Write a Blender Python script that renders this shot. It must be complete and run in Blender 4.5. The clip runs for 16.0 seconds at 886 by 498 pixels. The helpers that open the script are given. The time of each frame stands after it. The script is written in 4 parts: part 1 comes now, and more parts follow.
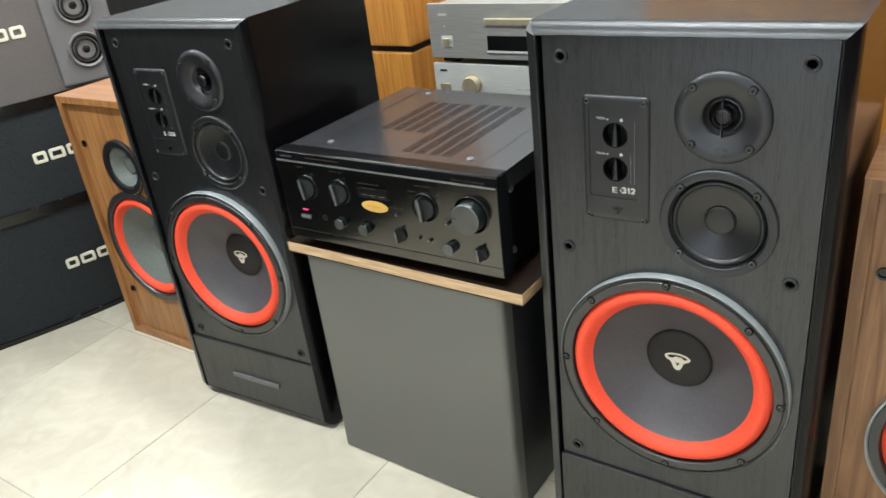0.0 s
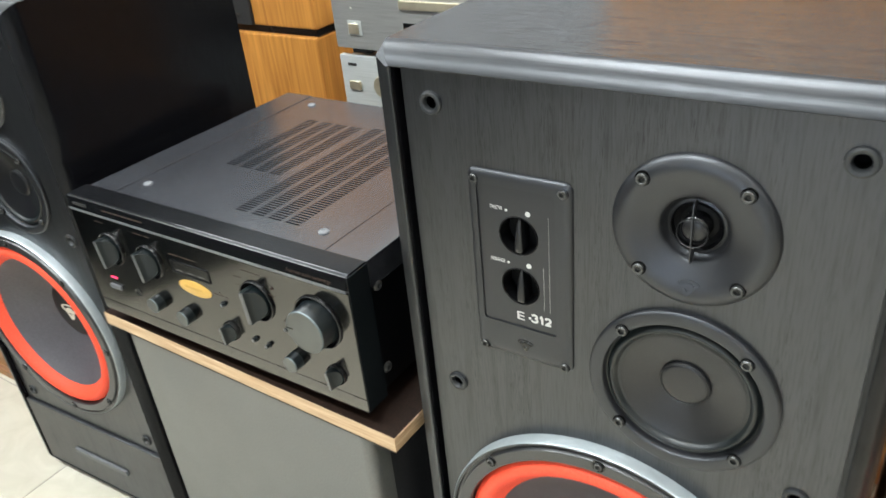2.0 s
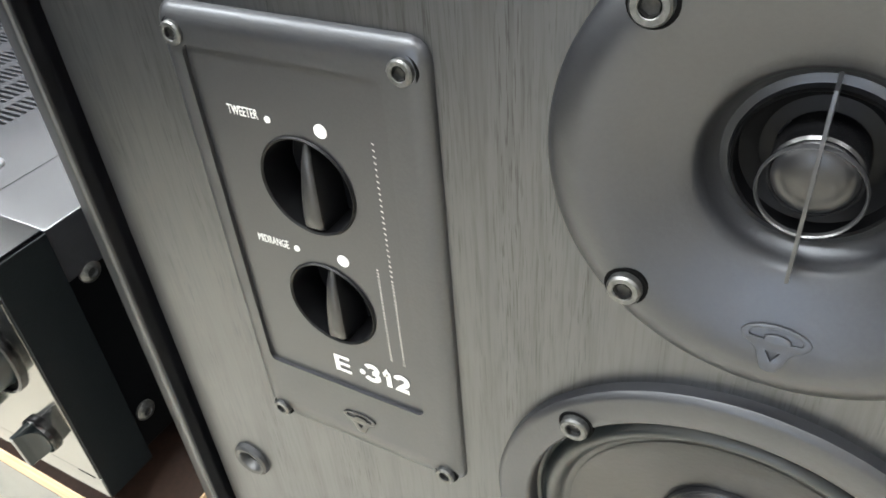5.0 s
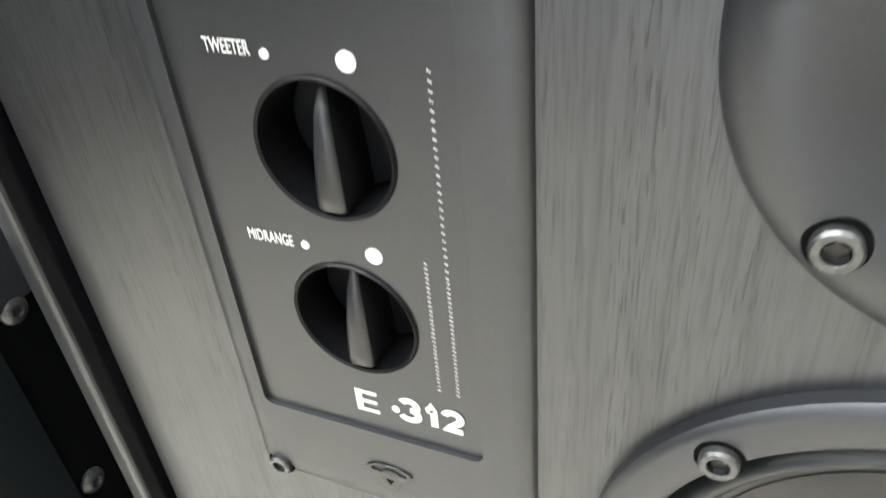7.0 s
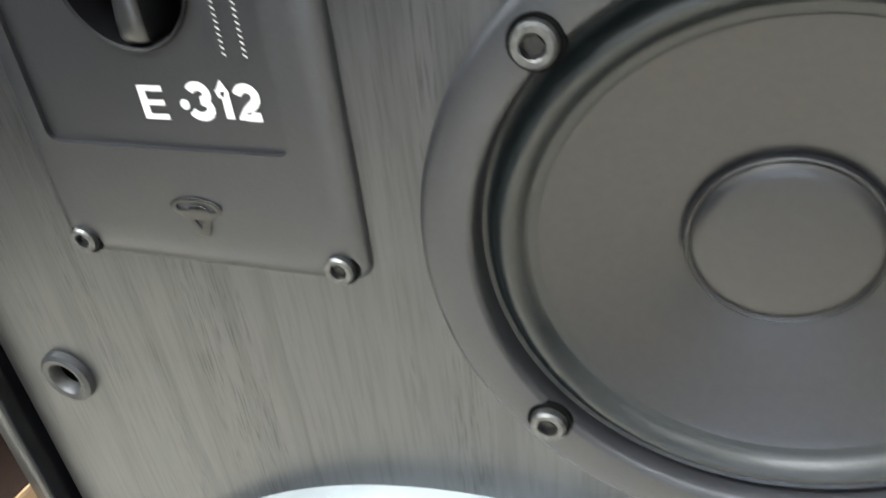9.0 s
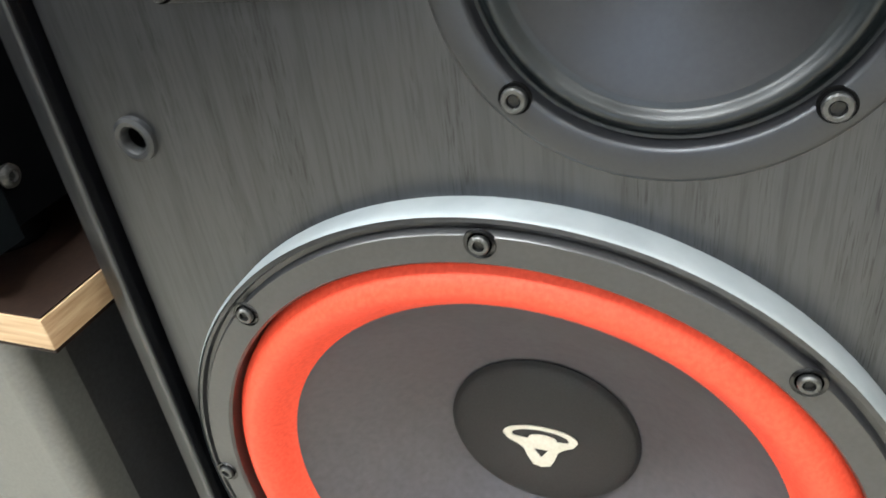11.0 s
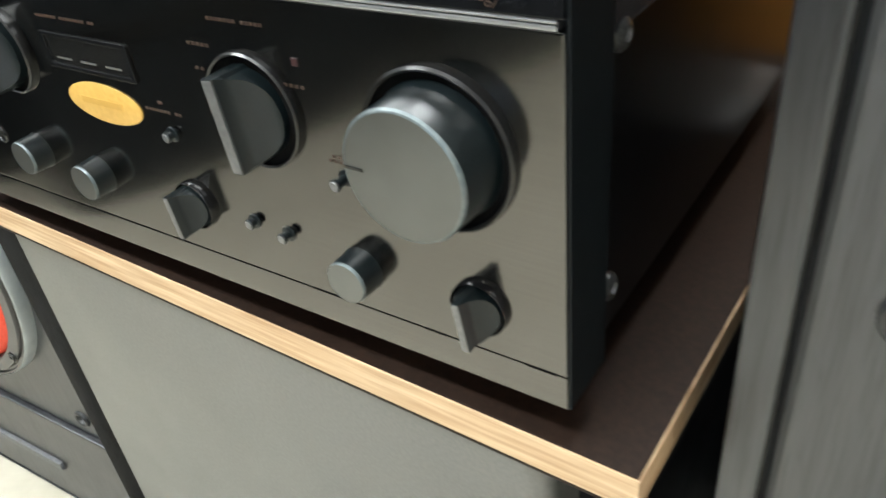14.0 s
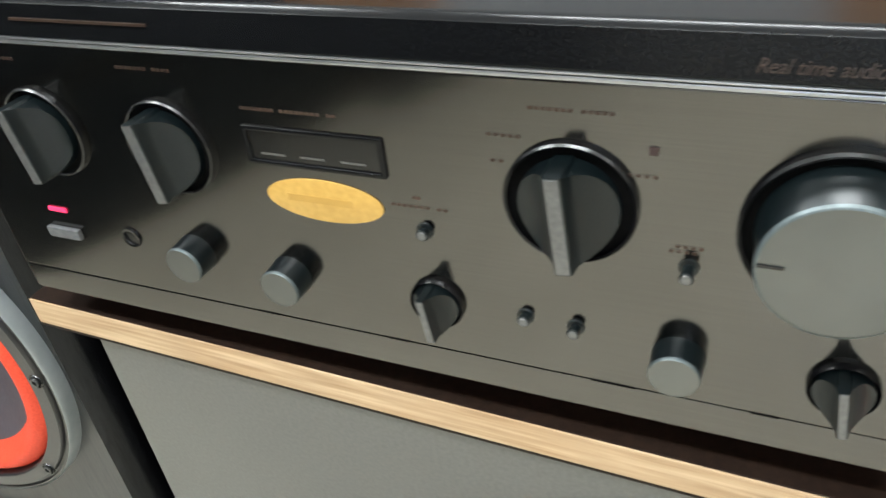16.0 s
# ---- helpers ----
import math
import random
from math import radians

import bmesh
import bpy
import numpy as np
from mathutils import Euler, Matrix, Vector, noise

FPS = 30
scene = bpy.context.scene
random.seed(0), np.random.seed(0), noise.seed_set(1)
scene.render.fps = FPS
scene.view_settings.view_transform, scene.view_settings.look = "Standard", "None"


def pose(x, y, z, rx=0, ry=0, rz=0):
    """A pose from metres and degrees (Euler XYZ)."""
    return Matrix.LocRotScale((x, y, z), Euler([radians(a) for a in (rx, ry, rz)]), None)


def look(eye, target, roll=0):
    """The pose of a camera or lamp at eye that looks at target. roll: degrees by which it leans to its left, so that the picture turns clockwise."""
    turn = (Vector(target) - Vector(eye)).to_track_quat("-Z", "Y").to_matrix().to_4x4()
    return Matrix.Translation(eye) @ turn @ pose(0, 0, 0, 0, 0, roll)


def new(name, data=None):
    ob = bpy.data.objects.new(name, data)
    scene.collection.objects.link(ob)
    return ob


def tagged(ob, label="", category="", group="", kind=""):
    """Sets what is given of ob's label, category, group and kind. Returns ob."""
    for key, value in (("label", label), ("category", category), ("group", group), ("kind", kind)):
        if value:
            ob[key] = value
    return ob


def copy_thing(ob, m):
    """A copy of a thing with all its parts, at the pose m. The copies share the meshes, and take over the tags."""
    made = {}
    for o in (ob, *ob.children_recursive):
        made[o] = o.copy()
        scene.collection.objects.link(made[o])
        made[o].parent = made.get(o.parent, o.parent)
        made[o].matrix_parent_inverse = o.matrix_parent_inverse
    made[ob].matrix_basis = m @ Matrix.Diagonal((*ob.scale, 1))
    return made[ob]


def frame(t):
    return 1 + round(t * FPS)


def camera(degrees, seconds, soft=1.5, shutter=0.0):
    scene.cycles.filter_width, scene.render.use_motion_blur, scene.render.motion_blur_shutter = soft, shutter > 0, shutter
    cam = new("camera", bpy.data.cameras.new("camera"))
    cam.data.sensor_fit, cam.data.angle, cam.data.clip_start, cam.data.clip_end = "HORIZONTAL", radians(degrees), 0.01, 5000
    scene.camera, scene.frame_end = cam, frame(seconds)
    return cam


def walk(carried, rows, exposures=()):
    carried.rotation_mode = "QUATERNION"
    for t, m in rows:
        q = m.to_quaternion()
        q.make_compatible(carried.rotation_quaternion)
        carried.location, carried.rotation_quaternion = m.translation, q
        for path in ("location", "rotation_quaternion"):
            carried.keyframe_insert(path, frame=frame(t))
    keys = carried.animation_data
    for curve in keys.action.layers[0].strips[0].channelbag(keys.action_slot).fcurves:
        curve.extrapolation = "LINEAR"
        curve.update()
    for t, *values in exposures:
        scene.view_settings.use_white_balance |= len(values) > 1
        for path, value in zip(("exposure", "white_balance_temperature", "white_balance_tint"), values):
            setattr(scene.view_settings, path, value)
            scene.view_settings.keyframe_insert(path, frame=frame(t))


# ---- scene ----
cam = camera(59.60, 16.0, shutter=0.5)
PATH = [
    (0, (0.2951, -0.8932, 1.0279), (-0.7682, 0.5462, 0.1349), -7.23),
    (0.5, (0.2830, -0.7794, 1.0258), (-0.7680, 0.6418, 0.0900), -6.92),
    (1, (0.2710, -0.6591, 1.0295), (-0.7671, 0.7441, 0.0531), -6.73),
    (1.5, (0.2385, -0.5565, 1.0223), (-0.7826, 0.8522, 0.0359), -6.24),
    (2, (0.1884, -0.4571, 0.9860), (-0.8336, 0.9432, -0.0113), -5.83),
    (2.5, (0.1451, -0.3793, 0.9464), (-0.8380, 1.0131, -0.0999), -6.00),
    (3, (0.1301, -0.3204, 0.9228), (-0.8208, 1.0508, -0.1797), -6.93),
    (3.5, (0.1189, -0.2392, 0.8893), (-0.8268, 1.1028, -0.2530), -7.67),
    (4, (0.0941, -0.1828, 0.8522), (-0.8153, 1.1322, -0.3493), -7.49),
    (4.2, (0.0861, -0.1730, 0.8400), (-0.8038, 1.1332, -0.3856), -7.06),
    (6.3, (0.0459, -0.1271, 0.7950), (-0.7234, 1.2869, -0.3918), -5.09),
    (6.5, (0.0416, -0.1253, 0.7882), (-0.7172, 1.2950, -0.3979), -5.46),
    (7, (0.0138, -0.1223, 0.7674), (-0.7017, 1.3379, -0.3970), -5.36),
    (7.5, (0.0107, -0.1240, 0.7389), (-0.6625, 1.3663, -0.4125), -5.01),
    (8, (0.0173, -0.1309, 0.7160), (-0.6172, 1.3667, -0.4479), -5.06),
    (8.5, (0.0264, -0.1277, 0.6935), (-0.6042, 1.3951, -0.4394), -5.94),
    (9, (0.0489, -0.1323, 0.6754), (-0.6097, 1.4178, -0.4031), -6.89),
    (9.5, (0.0635, -0.1447, 0.6613), (-0.5946, 1.4149, -0.4037), -7.13),
    (10, (0.0797, -0.1688, 0.6448), (-0.5889, 1.3804, -0.4289), -8.00),
    (10.2, (0.0826, -0.1804, 0.6341), (-0.5855, 1.3684, -0.4405), -8.16),
    (12.3, (0.0334, -0.2601, 0.6527), (-0.6690, 1.2362, -0.4733), -6.39),
    (12.5, (0.0113, -0.2597, 0.6710), (-0.7461, 1.2019, -0.4648), -7.12),
    (13, (-0.0563, -0.2664, 0.6709), (-0.9151, 1.1568, -0.4413), -6.62),
    (13.5, (-0.1025, -0.2344, 0.6748), (-1.0355, 1.1372, -0.4425), -6.35),
    (14, (-0.1498, -0.2088, 0.6751), (-1.1434, 1.1059, -0.4582), -6.67),
    (14.5, (-0.1769, -0.1923, 0.6794), (-1.2208, 1.0805, -0.4566), -8.18),
    (15, (-0.2065, -0.1861, 0.6787), (-1.2442, 1.0836, -0.4664), -9.40),
    (15.5, (-0.2574, -0.2167, 0.6934), (-1.1306, 1.1609, -0.4641), -8.47),
    (16, (-0.3104, -0.2466, 0.7020), (-1.0373, 1.2194, -0.4479), -6.97),
]
EXPOSURES = [(t, e, k, 13 if 2.5 < t < 11 else 10) for t, e, k in [(0, 0.35, 6450), (1, 0.45, 6400), (2, 0.70, 6300), (3, 1.03, 6300), (4, 1.31, 6450), (6.5, 1.55, 6400), (9, 1.43, 6300), (10, 1.11, 6300), (12.5, 0.88, 6450), (14, 0.84, 6400), (16, 0.57, 6350)]]
walk(cam, [(t, look(eye, target, roll)) for t, eye, target, roll in PATH], EXPOSURES)

# ---- light ----
FLOOR = -0.034
CEIL = 2.75
world = bpy.data.worlds.new("world")
scene.world = world
world.use_nodes = True
world.node_tree.nodes["Background"].inputs[0].default_value = (0.75, 0.85, 1.0, 1)
world.node_tree.nodes["Background"].inputs[1].default_value = 0.15
LAMPS = [(-2.4, -0.95, 50), (-0.5, -0.95, 41), (1.5, -0.95, 11), (-2.4, 0.75, 46), (-0.5, 0.75, 46), (1.5, 0.75, 26)]
LAMP_COLOR = (0.92, 0.98, 0.98)
DAYLIGHT = 5.0


# ---- building helpers ----
def done(name, me, mat, parent=None, label="", smooth=35):
    """Links a mesh with its material as one object under its parent."""
    for m in (mat if isinstance(mat, (list, tuple)) else [mat]):
        me.materials.append(m)
    me.name = name
    if smooth:
        me.polygons.foreach_set("use_smooth", [True] * len(me.polygons))
        me.set_sharp_from_angle(angle=radians(smooth))
    ob = new(name, me)
    areas = [f.area for f in me.polygons]
    if smooth and max(areas) > 0.2 * sum(areas):
        # large flat faces stay flat up to their rounded edges
        ob.modifiers.new("flat_faces", "WEIGHTED_NORMAL").keep_sharp = True
    if parent:
        ob.parent = parent
    return tagged(ob, label)


def part(name, bm, mat, parent=None, label="", smooth=35):
    me = bpy.data.meshes.new(name)
    bm.normal_update()
    bm.to_mesh(me)
    bm.free()
    return done(name, me, mat, parent, label, smooth)


def thing(name, m, label, category, group="", kind=""):
    e = new(name)
    e.empty_display_size = 0.05
    e.matrix_basis = m
    return tagged(e, label, category, group, kind)


def box(x0, x1, y0, y1, z0, z1, bevel=0.0, segs=2, bm=None):
    bm = bm or bmesh.new()
    r = bmesh.ops.create_cube(bm, size=1)
    for v in r["verts"]:
        v.co = Vector(((x0 + x1) / 2 + v.co.x * (x1 - x0), (y0 + y1) / 2 + v.co.y * (y1 - y0), (z0 + z1) / 2 + v.co.z * (z1 - z0)))
    if bevel:
        es = {e for v in r["verts"] for e in v.link_edges}
        bmesh.ops.bevel(bm, geom=list(es), offset=bevel, segments=segs, profile=0.5, affect="EDGES")
    return bm


def lathe(profile, segs=64, cx=0.0, cz=0.0, bm=None, close=False):
    """Turns a profile of (radius, y) round the y axis through (cx, cz)."""
    bm = bm or bmesh.new()
    rings = []
    for r, y in profile:
        if r < 1e-6:
            rings.append([bm.verts.new((cx, y, cz))])
        else:
            rings.append([bm.verts.new((cx + r * math.cos(2 * math.pi * k / segs), y, cz + r * math.sin(2 * math.pi * k / segs))) for k in range(segs)])
    pairs = list(zip(rings, rings[1:])) + ([(rings[-1], rings[0])] if close else [])
    for a, b in pairs:
        for k in range(segs):
            j = (k + 1) % segs
            if len(a) == 1 and len(b) == 1:
                continue
            if len(a) == 1:
                bm.faces.new((a[0], b[j], b[k]))
            elif len(b) == 1:
                bm.faces.new((a[k], a[j], b[0]))
            else:
                bm.faces.new((a[k], a[j], b[j], b[k]))
    bmesh.ops.recalc_face_normals(bm, faces=bm.faces)
    return bm


def arc(r0, y0, r1, y1, bulge, n=8):
    """Profile points from (r0, y0) to (r1, y1) over a half roll that stands out towards -y."""
    return [(r0 + (r1 - r0) * k / n, y0 + (y1 - y0) * k / n - bulge * math.sin(math.pi * k / n)) for k in range(n + 1)]


def framed(w, h, profile, z0, cap_y=None, bm=None):
    """A rectangle w x h standing on z0 whose outline runs through the profile of (inset, y): mitred corners."""
    bm = bm or bmesh.new()
    loops = []
    for inset, y in profile:
        a, b = w / 2 - inset, h - inset
        loops.append([bm.verts.new(p) for p in ((-a, y, z0 + inset), (a, y, z0 + inset), (a, y, z0 + b), (-a, y, z0 + b))])
    for p, q in zip(loops, loops[1:]):
        for k in range(4):
            bm.faces.new((p[k], p[(k + 1) % 4], q[(k + 1) % 4], q[k]))
    if cap_y is not None:
        bm.faces.new(loops[-1])
    bmesh.ops.recalc_face_normals(bm, faces=bm.faces)
    return bm


def circle(cx, cz, r, n=48):
    return [(cx + r * math.cos(2 * math.pi * k / n), cz + r * math.sin(2 * math.pi * k / n)) for k in range(n)]


def rounded(x0, x1, z0, z1, r, n=5):
    pts = []
    for cx, cz, a in ((x1 - r, z1 - r, 0), (x0 + r, z1 - r, 90), (x0 + r, z0 + r, 180), (x1 - r, z0 + r, 270)):
        pts += [(cx + r * math.cos(radians(a + 90 * k / n)), cz + r * math.sin(radians(a + 90 * k / n))) for k in range(n + 1)]
    return pts


def sheet(loops, y0, y1, bevel=0.0, lying=False):
    """A flat plate with holes: closed loops of (x, z), from y0 (front) to y1 (back); lying: loops of (x, y), from z0 up to z1."""
    cu = bpy.data.curves.new("sheet", "CURVE")
    cu.dimensions, cu.fill_mode = "2D", "BOTH"
    for loop in loops:
        sp = cu.splines.new("POLY")
        sp.points.add(len(loop) - 1)
        for p, (a, b) in zip(sp.points, loop):
            p.co = (a, b, 0, 1)
        sp.use_cyclic_u = True
    t = abs(y1 - y0)
    cu.extrude = t / 2 - bevel
    cu.bevel_depth, cu.bevel_resolution = bevel, 2
    cu.offset = -bevel
    tmp = bpy.data.objects.new("tmp", cu)
    scene.collection.objects.link(tmp)
    me = bpy.data.meshes.new_from_object(tmp.evaluated_get(bpy.context.evaluated_depsgraph_get()))
    bpy.data.objects.remove(tmp)
    bpy.data.curves.remove(cu)
    bm = bmesh.new()
    bm.from_mesh(me)
    bmesh.ops.remove_doubles(bm, verts=bm.verts, dist=1e-6)
    bm.to_mesh(me)
    bm.free()
    mid = (y0 + y1) / 2
    me.transform(Matrix.Translation((0, 0, mid)) if lying else Matrix.Translation((0, mid, 0)) @ pose(0, 0, 0, 90, 0, 0))
    return me


def lettering(body, size, x, y, z, depth=0.0002, shear=0.0, heavy=0.0):
    """Words as a mesh that stand in the xz plane, their left foot at (x, z)."""
    cu = bpy.data.curves.new("lettering", "FONT")
    cu.body, cu.size, cu.extrude, cu.shear, cu.offset = body, size, depth, shear, heavy
    cu.resolution_u = 3
    tmp = bpy.data.objects.new("tmp", cu)
    scene.collection.objects.link(tmp)
    me = bpy.data.meshes.new_from_object(tmp.evaluated_get(bpy.context.evaluated_depsgraph_get()))
    bpy.data.objects.remove(tmp)
    bpy.data.curves.remove(cu)
    me.transform(pose(x, y, z, 90, 0, 0))
    return me


def tube(points, r, n=10):
    cu = bpy.data.curves.new("tube", "CURVE")
    cu.dimensions, cu.bevel_depth, cu.bevel_resolution = "3D", r, 3
    sp = cu.splines.new("BEZIER")
    sp.bezier_points.add(len(points) - 1)
    for p, co in zip(sp.bezier_points, points):
        p.co, p.handle_left_type, p.handle_right_type = co, "AUTO", "AUTO"
    cu.use_fill_caps = True
    tmp = bpy.data.objects.new("tmp", cu)
    scene.collection.objects.link(tmp)
    me = bpy.data.meshes.new_from_object(tmp.evaluated_get(bpy.context.evaluated_depsgraph_get()))
    bpy.data.objects.remove(tmp)
    bpy.data.curves.remove(cu)
    return me


# ---- materials ----
def material(name, a, b, rough=0.5, metal=0.0, grain=(60, 60, 60), stain=5.0, spread=(0.35, 0.65), bump=0.1, bump_grain=None, vary=0.08, spec=0.5, distort=0.0, per_object=0.0, pores=None, bands=None, tint=None, dashes=None):
    """A surface between the colours a and b: a fine grain, broad uneven stains, uneven gloss and fine relief."""
    m = bpy.data.materials.new(name)
    m.use_nodes = True
    nt = m.node_tree
    ns, ln = nt.nodes, nt.links
    bs = ns["Principled BSDF"]
    tc = ns.new("ShaderNodeTexCoord")
    mp = ns.new("ShaderNodeMapping")
    mp.inputs["Scale"].default_value = grain
    ln.new(tc.outputs["Object"], mp.inputs["Vector"])
    n1 = ns.new("ShaderNodeTexNoise")
    n1.inputs["Scale"].default_value, n1.inputs["Detail"].default_value, n1.inputs["Distortion"].default_value = 1.0, 6, distort
    ln.new(mp.outputs[0], n1.inputs["Vector"])
    ramp = ns.new("ShaderNodeValToRGB")
    ramp.color_ramp.elements[0].position, ramp.color_ramp.elements[1].position = spread
    ramp.color_ramp.elements[0].color, ramp.color_ramp.elements[1].color = (*a, 1), (*b, 1)
    ln.new(n1.outputs["Fac"], ramp.inputs[0])
    n2 = ns.new("ShaderNodeTexNoise")
    n2.inputs["Scale"].default_value, n2.inputs["Detail"].default_value = stain, 4
    ln.new(tc.outputs["Object"], n2.inputs["Vector"])
    bc = ns.new("ShaderNodeMapRange")
    bc.inputs["To Min"].default_value, bc.inputs["To Max"].default_value = 0.82, 1.18
    ln.new(n2.outputs["Fac"], bc.inputs["Value"])
    hs = ns.new("ShaderNodeHueSaturation")
    ln.new(ramp.outputs[0], hs.inputs["Color"])
    if per_object:
        oi = ns.new("ShaderNodeObjectInfo")
        pr = ns.new("ShaderNodeMapRange")
        pr.inputs["To Min"].default_value, pr.inputs["To Max"].default_value = 1 - per_object, 1 + per_object
        ln.new(oi.outputs["Random"], pr.inputs["Value"])
        mu = ns.new("ShaderNodeMath")
        mu.operation = "MULTIPLY"
        ln.new(bc.outputs[0], mu.inputs[0])
        ln.new(pr.outputs[0], mu.inputs[1])
        ln.new(mu.outputs[0], hs.inputs["Value"])
    else:
        ln.new(bc.outputs[0], hs.inputs["Value"])
    ln.new(hs.outputs[0], bs.inputs["Base Color"])
    rr = ns.new("ShaderNodeMapRange")
    rr.inputs["To Min"].default_value, rr.inputs["To Max"].default_value = max(rough - vary, 0.02), min(rough + vary, 1)
    n3 = ns.new("ShaderNodeTexNoise")
    n3.inputs["Scale"].default_value, n3.inputs["Detail"].default_value = stain * 4, 5
    ln.new(tc.outputs["Object"], n3.inputs["Vector"])
    ln.new(n3.outputs["Fac"], rr.inputs["Value"])
    ln.new(rr.outputs[0], bs.inputs["Roughness"])
    bs.inputs["Metallic"].default_value = metal
    bs.inputs["Specular IOR Level"].default_value = spec
    if tint:
        bs.inputs["Specular Tint"].default_value = (*tint, 1)
    if pores:
        ps = ns.new("ShaderNodeMapRange")
        ps.inputs["From Min"].default_value, ps.inputs["From Max"].default_value = 0.36, 0.52
        ps.inputs["To Min"].default_value, ps.inputs["To Max"].default_value = pores
        ln.new(n1.outputs["Fac"], ps.inputs["Value"])
        ln.new(ps.outputs[0], bs.inputs["Specular IOR Level"])
        if bands:
            m5 = ns.new("ShaderNodeMapping")
            m5.inputs["Scale"].default_value = bands
            ln.new(tc.outputs["Object"], m5.inputs["Vector"])
            n5 = ns.new("ShaderNodeTexNoise")
            n5.inputs["Scale"].default_value, n5.inputs["Detail"].default_value, n5.inputs["Distortion"].default_value = 1.0, 3, 0.8
            ln.new(m5.outputs[0], n5.inputs["Vector"])
            r5 = ns.new("ShaderNodeMapRange")
            r5.inputs["From Min"].default_value, r5.inputs["From Max"].default_value = 0.36, 0.50
            r5.inputs["To Min"].default_value, r5.inputs["To Max"].default_value = 0.86, 1.0
            ln.new(n5.outputs["Fac"], r5.inputs["Value"])
            x5 = ns.new("ShaderNodeMath")
            x5.operation = "MULTIPLY"
            ln.new(ps.outputs[0], x5.inputs[0])
            ln.new(r5.outputs[0], x5.inputs[1])
            ln.new(x5.outputs[0], bs.inputs["Specular IOR Level"])
        if dashes:
            # short open pores that crowd together in upright bands
            fields = []
            for scale, low, high, least in dashes:
                m6 = ns.new("ShaderNodeMapping")
                m6.inputs["Scale"].default_value = scale
                ln.new(tc.outputs["Object"], m6.inputs["Vector"])
                n6 = ns.new("ShaderNodeTexNoise")
                n6.inputs["Scale"].default_value, n6.inputs["Detail"].default_value, n6.inputs["Distortion"].default_value = 1.0, 2, 0.3
                ln.new(m6.outputs[0], n6.inputs["Vector"])
                r6 = ns.new("ShaderNodeMapRange")
                r6.inputs["From Min"].default_value, r6.inputs["From Max"].default_value = low, high
                r6.inputs["To Min"].default_value, r6.inputs["To Max"].default_value = least, 1.0
                ln.new(n6.outputs["Fac"], r6.inputs["Value"])
                fields.append(r6)
            dash = ns.new("ShaderNodeMath")
            dash.operation = "MULTIPLY"
            ln.new(fields[0].outputs[0], dash.inputs[0])
            ln.new(fields[1].outputs[0], dash.inputs[1])
            keep = ns.new("ShaderNodeMath")
            keep.operation = "MULTIPLY_ADD"
            keep.inputs[1].default_value, keep.inputs[2].default_value = -0.34, 1.0
            ln.new(dash.outputs[0], keep.inputs[0])
            x6 = ns.new("ShaderNodeMath")
            x6.operation = "MULTIPLY"
            ln.new(bs.inputs["Specular IOR Level"].links[0].from_socket, x6.inputs[0])
            ln.new(keep.outputs[0], x6.inputs[1])
            ln.new(x6.outputs[0], bs.inputs["Specular IOR Level"])
    if bump:
        bp = ns.new("ShaderNodeBump")
        bp.inputs["Strength"].default_value, bp.inputs["Distance"].default_value = bump, 0.001
        if bump_grain:
            m2 = ns.new("ShaderNodeMapping")
            m2.inputs["Scale"].default_value = bump_grain
            ln.new(tc.outputs["Object"], m2.inputs["Vector"])
            n4 = ns.new("ShaderNodeTexNoise")
            n4.inputs["Scale"].default_value, n4.inputs["Detail"].default_value = 1.0, 4
            ln.new(m2.outputs[0], n4.inputs["Vector"])
            ad = ns.new("ShaderNodeMath")
            ad.operation = "ADD"
            ln.new(n4.outputs["Fac"], ad.inputs[0])
            ln.new(n1.outputs["Fac"], ad.inputs[1])
            ln.new(ad.outputs[0], bp.inputs["Height"])
        else:
            ln.new(n1.outputs["Fac"], bp.inputs["Height"])
        ln.new(bp.outputs[0], bs.inputs["Normal"])
    return m


def glow(name, color, strength):
    m = bpy.data.materials.new(name)
    m.use_nodes = True
    bs = m.node_tree.nodes["Principled BSDF"]
    bs.inputs["Base Color"].default_value = (*color, 1)
    bs.inputs["Emission Color"].default_value = (*color, 1)
    bs.inputs["Emission Strength"].default_value = strength
    return m


pane_glass = bpy.data.materials.new("clear_glass")
pane_glass.use_nodes = True
for key, value in (("Transmission Weight", 1.0), ("Roughness", 0.0), ("IOR", 1.45)):
    pane_glass.node_tree.nodes["Principled BSDF"].inputs[key].default_value = value
COOL = (0.91, 0.945, 1.0)
ASH_A, ASH_B = (0.0022, 0.0022, 0.0026), (0.0055, 0.0055, 0.006)
ash_v = material("black_ash_upright", ASH_A, ASH_B, 0.38, grain=(640, 640, 34), stain=7, spread=(0.36, 0.56), bump=0.045, bump_grain=(170, 170, 9), vary=0.05, distort=0.35, pores=(0.92, 1.05), bands=(125, 125, 4.5), tint=COOL, dashes=(((1700, 1700, 80), 0.54, 0.63, 0.0), ((68, 68, 3.0), 0.47, 0.62, 0.08)))
# duller copy of the ash: the sides' dark reflections are put into the material
ash_shaded = material("shaded_black_ash", ASH_A, (0.004, 0.004, 0.005), 0.22, grain=(620, 620, 60), stain=7, spread=(0.36, 0.56), bump=0.025, vary=0.05, distort=0.5, pores=(0.16, 0.24), tint=COOL)
ash_edge = material("black_ash_rounded_edge", ASH_A, ASH_B, 0.36, grain=(20, 500, 500), stain=7, spread=(0.36, 0.55), bump=0.05, vary=0.05, distort=0.5, pores=(0.40, 0.50), tint=COOL)
